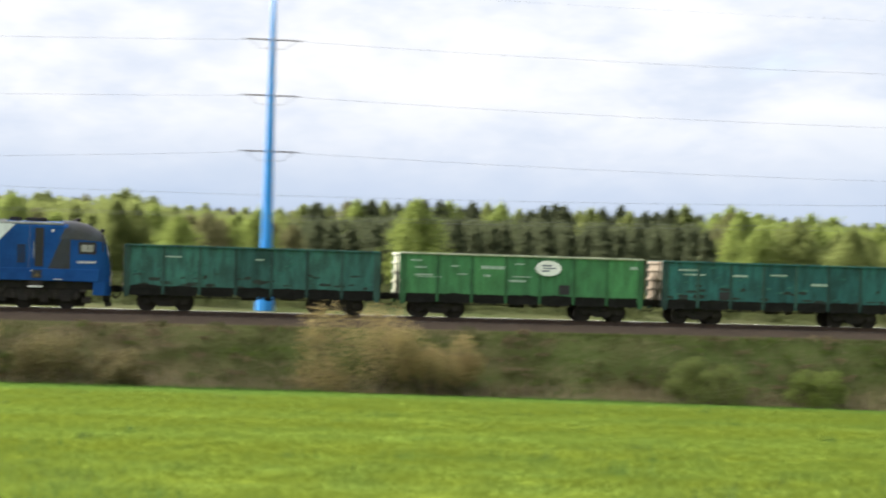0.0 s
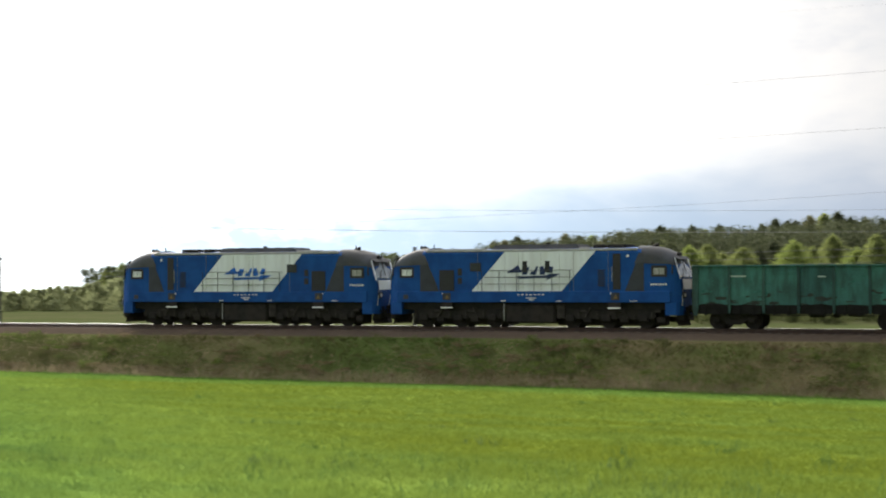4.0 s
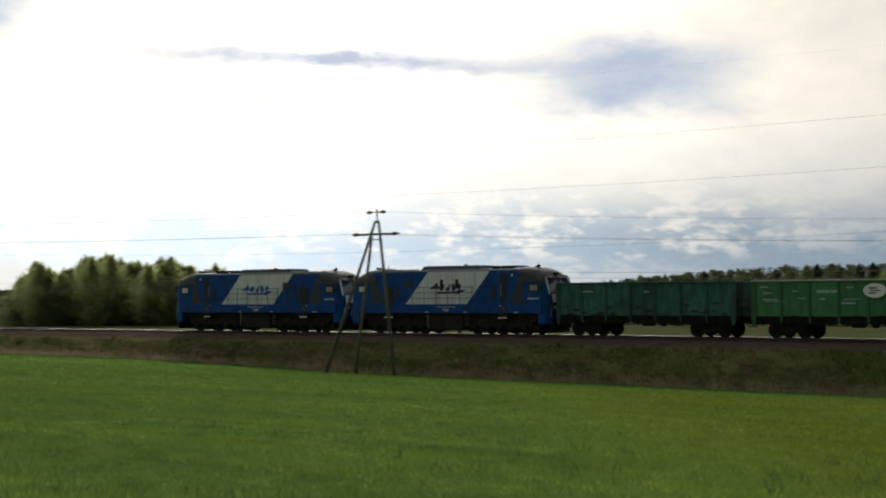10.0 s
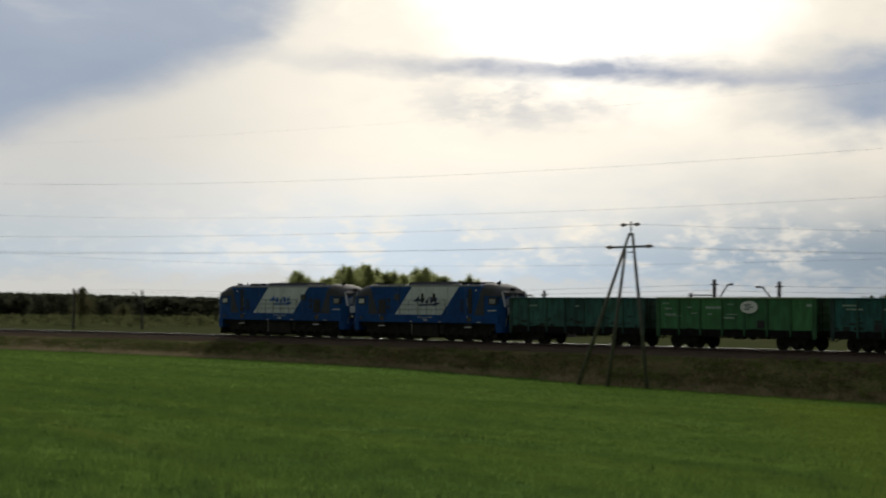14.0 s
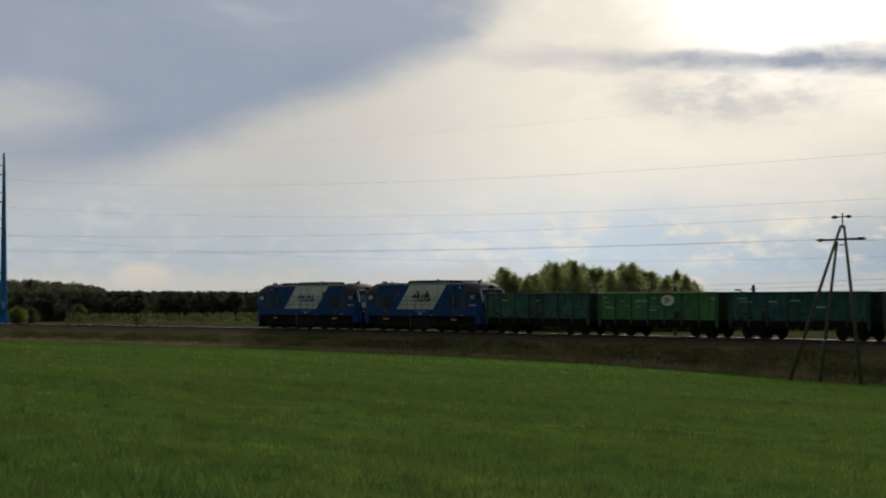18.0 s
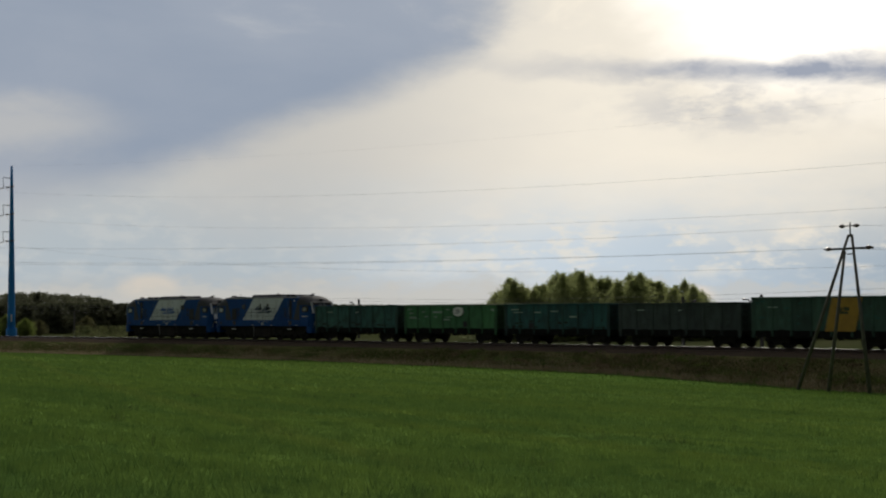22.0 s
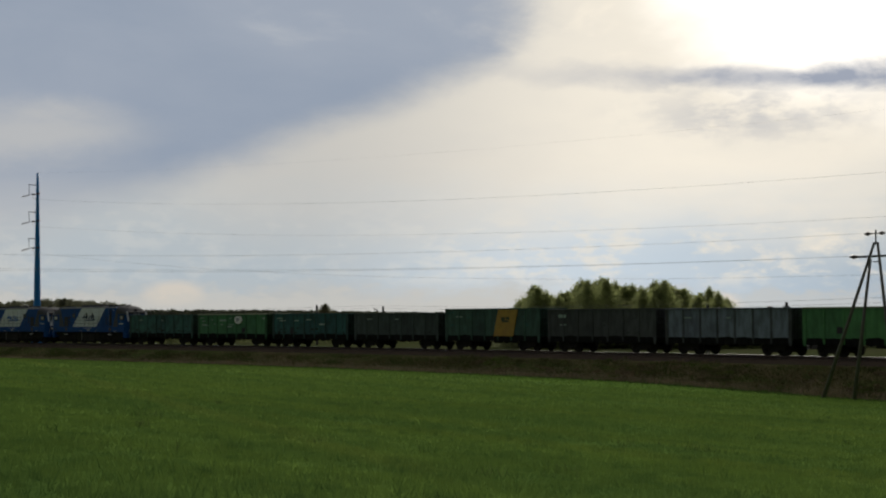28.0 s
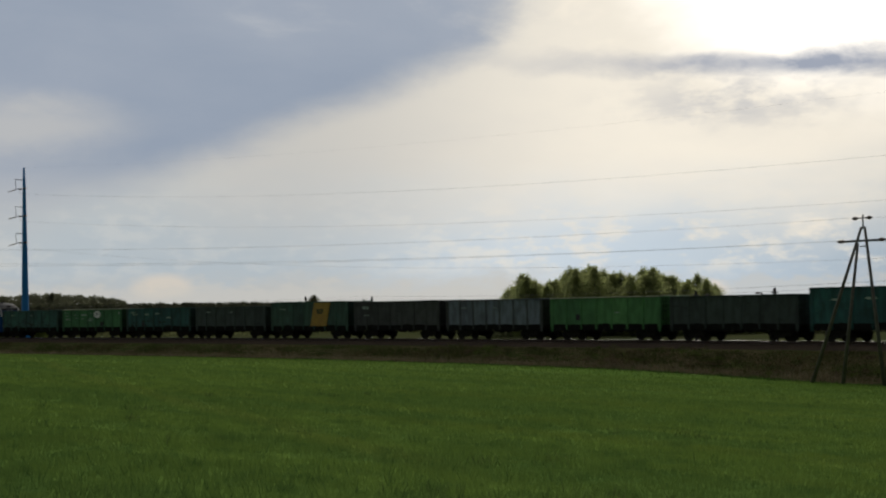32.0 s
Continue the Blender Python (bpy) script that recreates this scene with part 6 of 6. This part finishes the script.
def scatter_crop():
    rng = np.random.default_rng(21)
    out = []
    for r0, r1, dens, hh, ww in ((13, 20, 620, 0.11, 0.0045), (20, 30, 420, 0.11, 0.006), (30, 42, 260, 0.10, 0.008), (42, 66, 120, 0.11, 0.012), (66, 110, 40, 0.12, 0.02), (110, 190, 9, 0.13, 0.04)):
        area = radians(106) / 2 * (r1 * r1 - r0 * r0)
        n = int(area * dens)
        r = np.sqrt(rng.uniform(r0 * r0, r1 * r1, n))
        a = np.radians(rng.uniform(-28, 78, n))
        x, y = -np.sin(a) * r, np.cos(a) * r
        ty = np.array([track_y(v) for v in np.arange(-300, 120, 1.0)])
        edge = np.interp(x, np.arange(-300, 120, 1.0), ty) - 6.9
        keep = y < edge
        x, y = x[keep], y[keep]
        fz = np.interp(x, FOOT_X, FOOT_Z)
        k = np.clip(y / edge[keep], 0, 1)
        z = 1.22 + (fz - 1.22) * k + 0.02
        clump = np.array([0.78 + 0.45 * noise.noise((u * 0.5, v * 0.5, 7)) + 0.75 * noise.noise((u * 1.9, v * 1.9, 3)) for u, v in zip(x, y)])
        out.append(blades(rng, np.stack([x, y, z], 1), hh * np.clip(clump, 0.2, 1.7), ww * np.ones(len(x))))
    soup("crop_blades", np.concatenate(out), 3, M["crop"], "stuff", "young bright green cereal crop", "crop")


def scatter_verge():
    rng = np.random.default_rng(22)
    n = 130000
    x = rng.uniform(-235, 60, n)
    off = rng.uniform(3.3, 7.6, n)
    y = np.array([track_y(v) for v in x]) - off
    zf = np.interp(x, FOOT_X, FOOT_Z)
    k = np.clip((7.0 - off) / 3.4, 0, 1)
    z = zf + (-0.62 - zf) * k - 0.03
    pat = np.array([noise.noise((u * 0.22, v * 0.5, 4)) for u, v in zip(x, off)])
    h = np.clip(0.15 + 0.2 * pat + rng.normal(size=n) * 0.04, 0.05, 0.42)
    dry = (rng.uniform(0, 1, n) < np.where(off > 6.35, 0.93, np.where(pat < -0.06, 0.5, 0.08)))
    h = np.where(off > 6.35, 0.24 + 0.34 * rng.uniform(0, 1, n) ** 1.5, h)
    p = np.stack([x, y, z], 1)
    w = rng.uniform(0.015, 0.04, n)
    soup("verge_weeds", blades(rng, p[~dry], h[~dry], w[~dry]), 3, M["weeds"], "stuff", "tangled green weeds on the embankment", "weeds")
    soup("dry_grass", blades(rng, p[dry], h[dry] * 1.1, w[dry]), 3, M["drygrass"], "stuff", "pale dry grass along the embankment's foot", "grass")


def scatter_margin():
    """Rough tufts of grass along the near edge of the field."""
    rng = np.random.default_rng(24)
    out = []
    for _ in range(1500):
        r = 17 + 20 * rng.uniform() ** 1.4
        a = radians(rng.uniform(-28, 78))
        x, y = -math.sin(a) * r, math.cos(a) * r
        if noise.noise((x * 0.16, y * 0.16, 11)) < -0.05 + (r - 22) * 0.03:
            continue
        n = int(rng.integers(5, 14))
        q = np.stack([x + rng.normal(size=n) * 0.13, y + rng.normal(size=n) * 0.13, np.full(n, ground_z(x, y))], 1)
        out.append(blades(rng, q, rng.uniform(0.10, 0.30, n) * rng.uniform(0.6, 1.15), np.full(n, 0.008)))
    soup("margin_grass", np.concatenate(out), 3, M["margin"], "stuff", "rough dark green grass tufts at the field's near edge", "grass")


def scatter_edge():
    """Dark ragged tufts where the crop meets the embankment, and a few lone ones in the field."""
    rng = np.random.default_rng(27)
    out = []
    for k in range(2600):
        if k < 2450:
            x = rng.uniform(-190, 45)
            off = 7.0 + 3.4 * rng.uniform() ** 2.2
            y = track_y(x) - off
            if noise.noise((x * 0.11, off * 0.35, 21)) < -0.02:
                continue
            w, hh = rng.uniform(0.2, 0.7), rng.uniform(0.12, 0.34)
        else:
            a, r = radians(rng.uniform(-26, 74)), rng.uniform(24, 70)
            x, y = -math.sin(a) * r, math.cos(a) * r
            if y > track_y(x) - 12:
                continue
            w, hh = rng.uniform(0.1, 0.3), rng.uniform(0.15, 0.3)
        n = int(rng.integers(16, 34))
        q = np.stack([x + rng.normal(size=n) * w, y + rng.normal(size=n) * w * 0.5, np.full(n, ground_z(x, y) - 0.02)], 1)
        out.append(blades(rng, q, rng.uniform(0.5, 1.1, n) * hh, np.full(n, 0.014)))
    soup("edge_tufts", np.concatenate(out), 3, M["margin"], "stuff", "ragged dark green grass tufts at the crop's far edge", "grass")


def scatter_tussocks():
    """Low weeds and brambles in clumps on the embankment's face."""
    rng = np.random.default_rng(25)
    for name, label, leaf, count, k0 in (("bramble_clumps", "low tangled brambles on the embankment", LEAF["bramble"], 520, 1), ("dead_stalks", "dry brown stalks on the embankment", LEAF["stalk"], 420, 2), ("nettle_clumps", "fresh green nettles on the embankment", LEAF["nettle"], 320, 3)):
        out = []
        for _ in range(count):
            x = rng.uniform(-130, 46)
            off = rng.uniform(3.5, 6.9)
            if noise.noise((x * 0.13, off * 0.4, 3.0 * k0)) < -0.05:
                continue
            zf = foot_z(x)
            z = zf + (-0.62 - zf) * min(1.0, max(0.0, (7.0 - off) / 3.4))
            w, hh = rng.uniform(0.35, 1.0), rng.uniform(0.14, 0.34)
            c = np.array([(x + rng.normal() * w * 0.4, track_y(x) - off + rng.normal() * 0.2, z + hh * rng.uniform(0.3, 0.9)) for _ in range(4)])
            out.append(leaf_quads(rng, c, np.full((4, 3), 1.0) * np.array([w * 0.5, 0.3, hh * 0.6]), 90, 0.05))
        soup(name, np.concatenate(out), 4, leaf, "stuff", label, "weeds")


scatter_crop()
scatter_margin()
scatter_edge()
scatter_verge()
scatter_tussocks()


# ---- small house far off ----
def house():
    x, y = polar(47.85, 232)
    ob = tagged(new("farm_shed"), "small far farm shed with a brown roof and white gable", "shed")
    ob.matrix_basis = pose(x, y, ground_z(x, y) - 0.1, 0, 0, 40)
    part("wall", Shape().box(-1.9, 1.9, -0.55, 0.55, 0, 0.75), M["shed_wall"], ob)
    part("roof", Shape().add([(-2.0, -0.7, 0.7), (2.0, -0.7, 0.7), (2.0, 0.0, 1.3), (-2.0, 0.0, 1.3), (2.0, 0.7, 0.7), (-2.0, 0.7, 0.7)], [(0, 1, 2, 3), (3, 2, 4, 5), (0, 3, 5), (1, 4, 2)]), M["shed_roof"], ob)
    part("gable", Shape().prism([(-0.45, 0), (0.45, 0), (0.45, 0.7), (0, 1.15), (-0.45, 0.7)], -0.95, -0.5), M["plate"], ob, "white gable end")
    part("window", Shape().box(-0.14, 0.14, -0.97, -0.94, 0.25, 0.6), M["glass_dark"], ob)
    part("chimney", Shape().soft_box(0.9, 1.15, -0.12, 0.12, 1.1, 1.6, 0.02), M["shed_roof"], ob)


house()

# ---- what moves ----
FRONT = [(0, -35.78), (1, -42.58), (2, -49.38), (3, -56.31), (3.5, -59.75), (5.5, -73.43), (6, -76.87), (7, -83.85), (8, -90.86), (9, -97.86), (10, -104.62), (11, -111.28), (12, -117.88), (13, -124.57), (14, -131.27), (17, -151.33), (19, -164.7), (21, -177.82), (23, -190.96), (25, -204.12), (28, -223.7), (30, -236.79), (32, -249.79)]


def front_at(t):
    """Arc position of the train's front along the track."""
    ts, xs = zip(*FRONT)
    return float(np.interp(t, ts, xs))


def car_pose(a, half):
    p0, p1 = (arc_to_x(a - half), arc_to_x(a + half))
    y0, y1 = track_y(p0), track_y(p1)
    return pose((p0 + p1) / 2, (y0 + y1) / 2, 0, 0, 0, math.degrees(math.atan2(y1 - y0, p1 - p0)))


def motions():
    for car, s, half in CARS:
        walk(car, [(float(t), car_pose(front_at(t) + s, half)) for t in range(33)])
    start = front_at(0)
    for w in WHEELS:
        x, r = w.location.x, w["radius"]
        rows, t = [], 0.0
        while t <= 32.0001:
            roll = (start - front_at(t)) / r
            rows.append((t, pose(x, 0, r, 0, math.degrees(-roll), 0)))
            t += 0.1
        walk(w, rows)


motions()
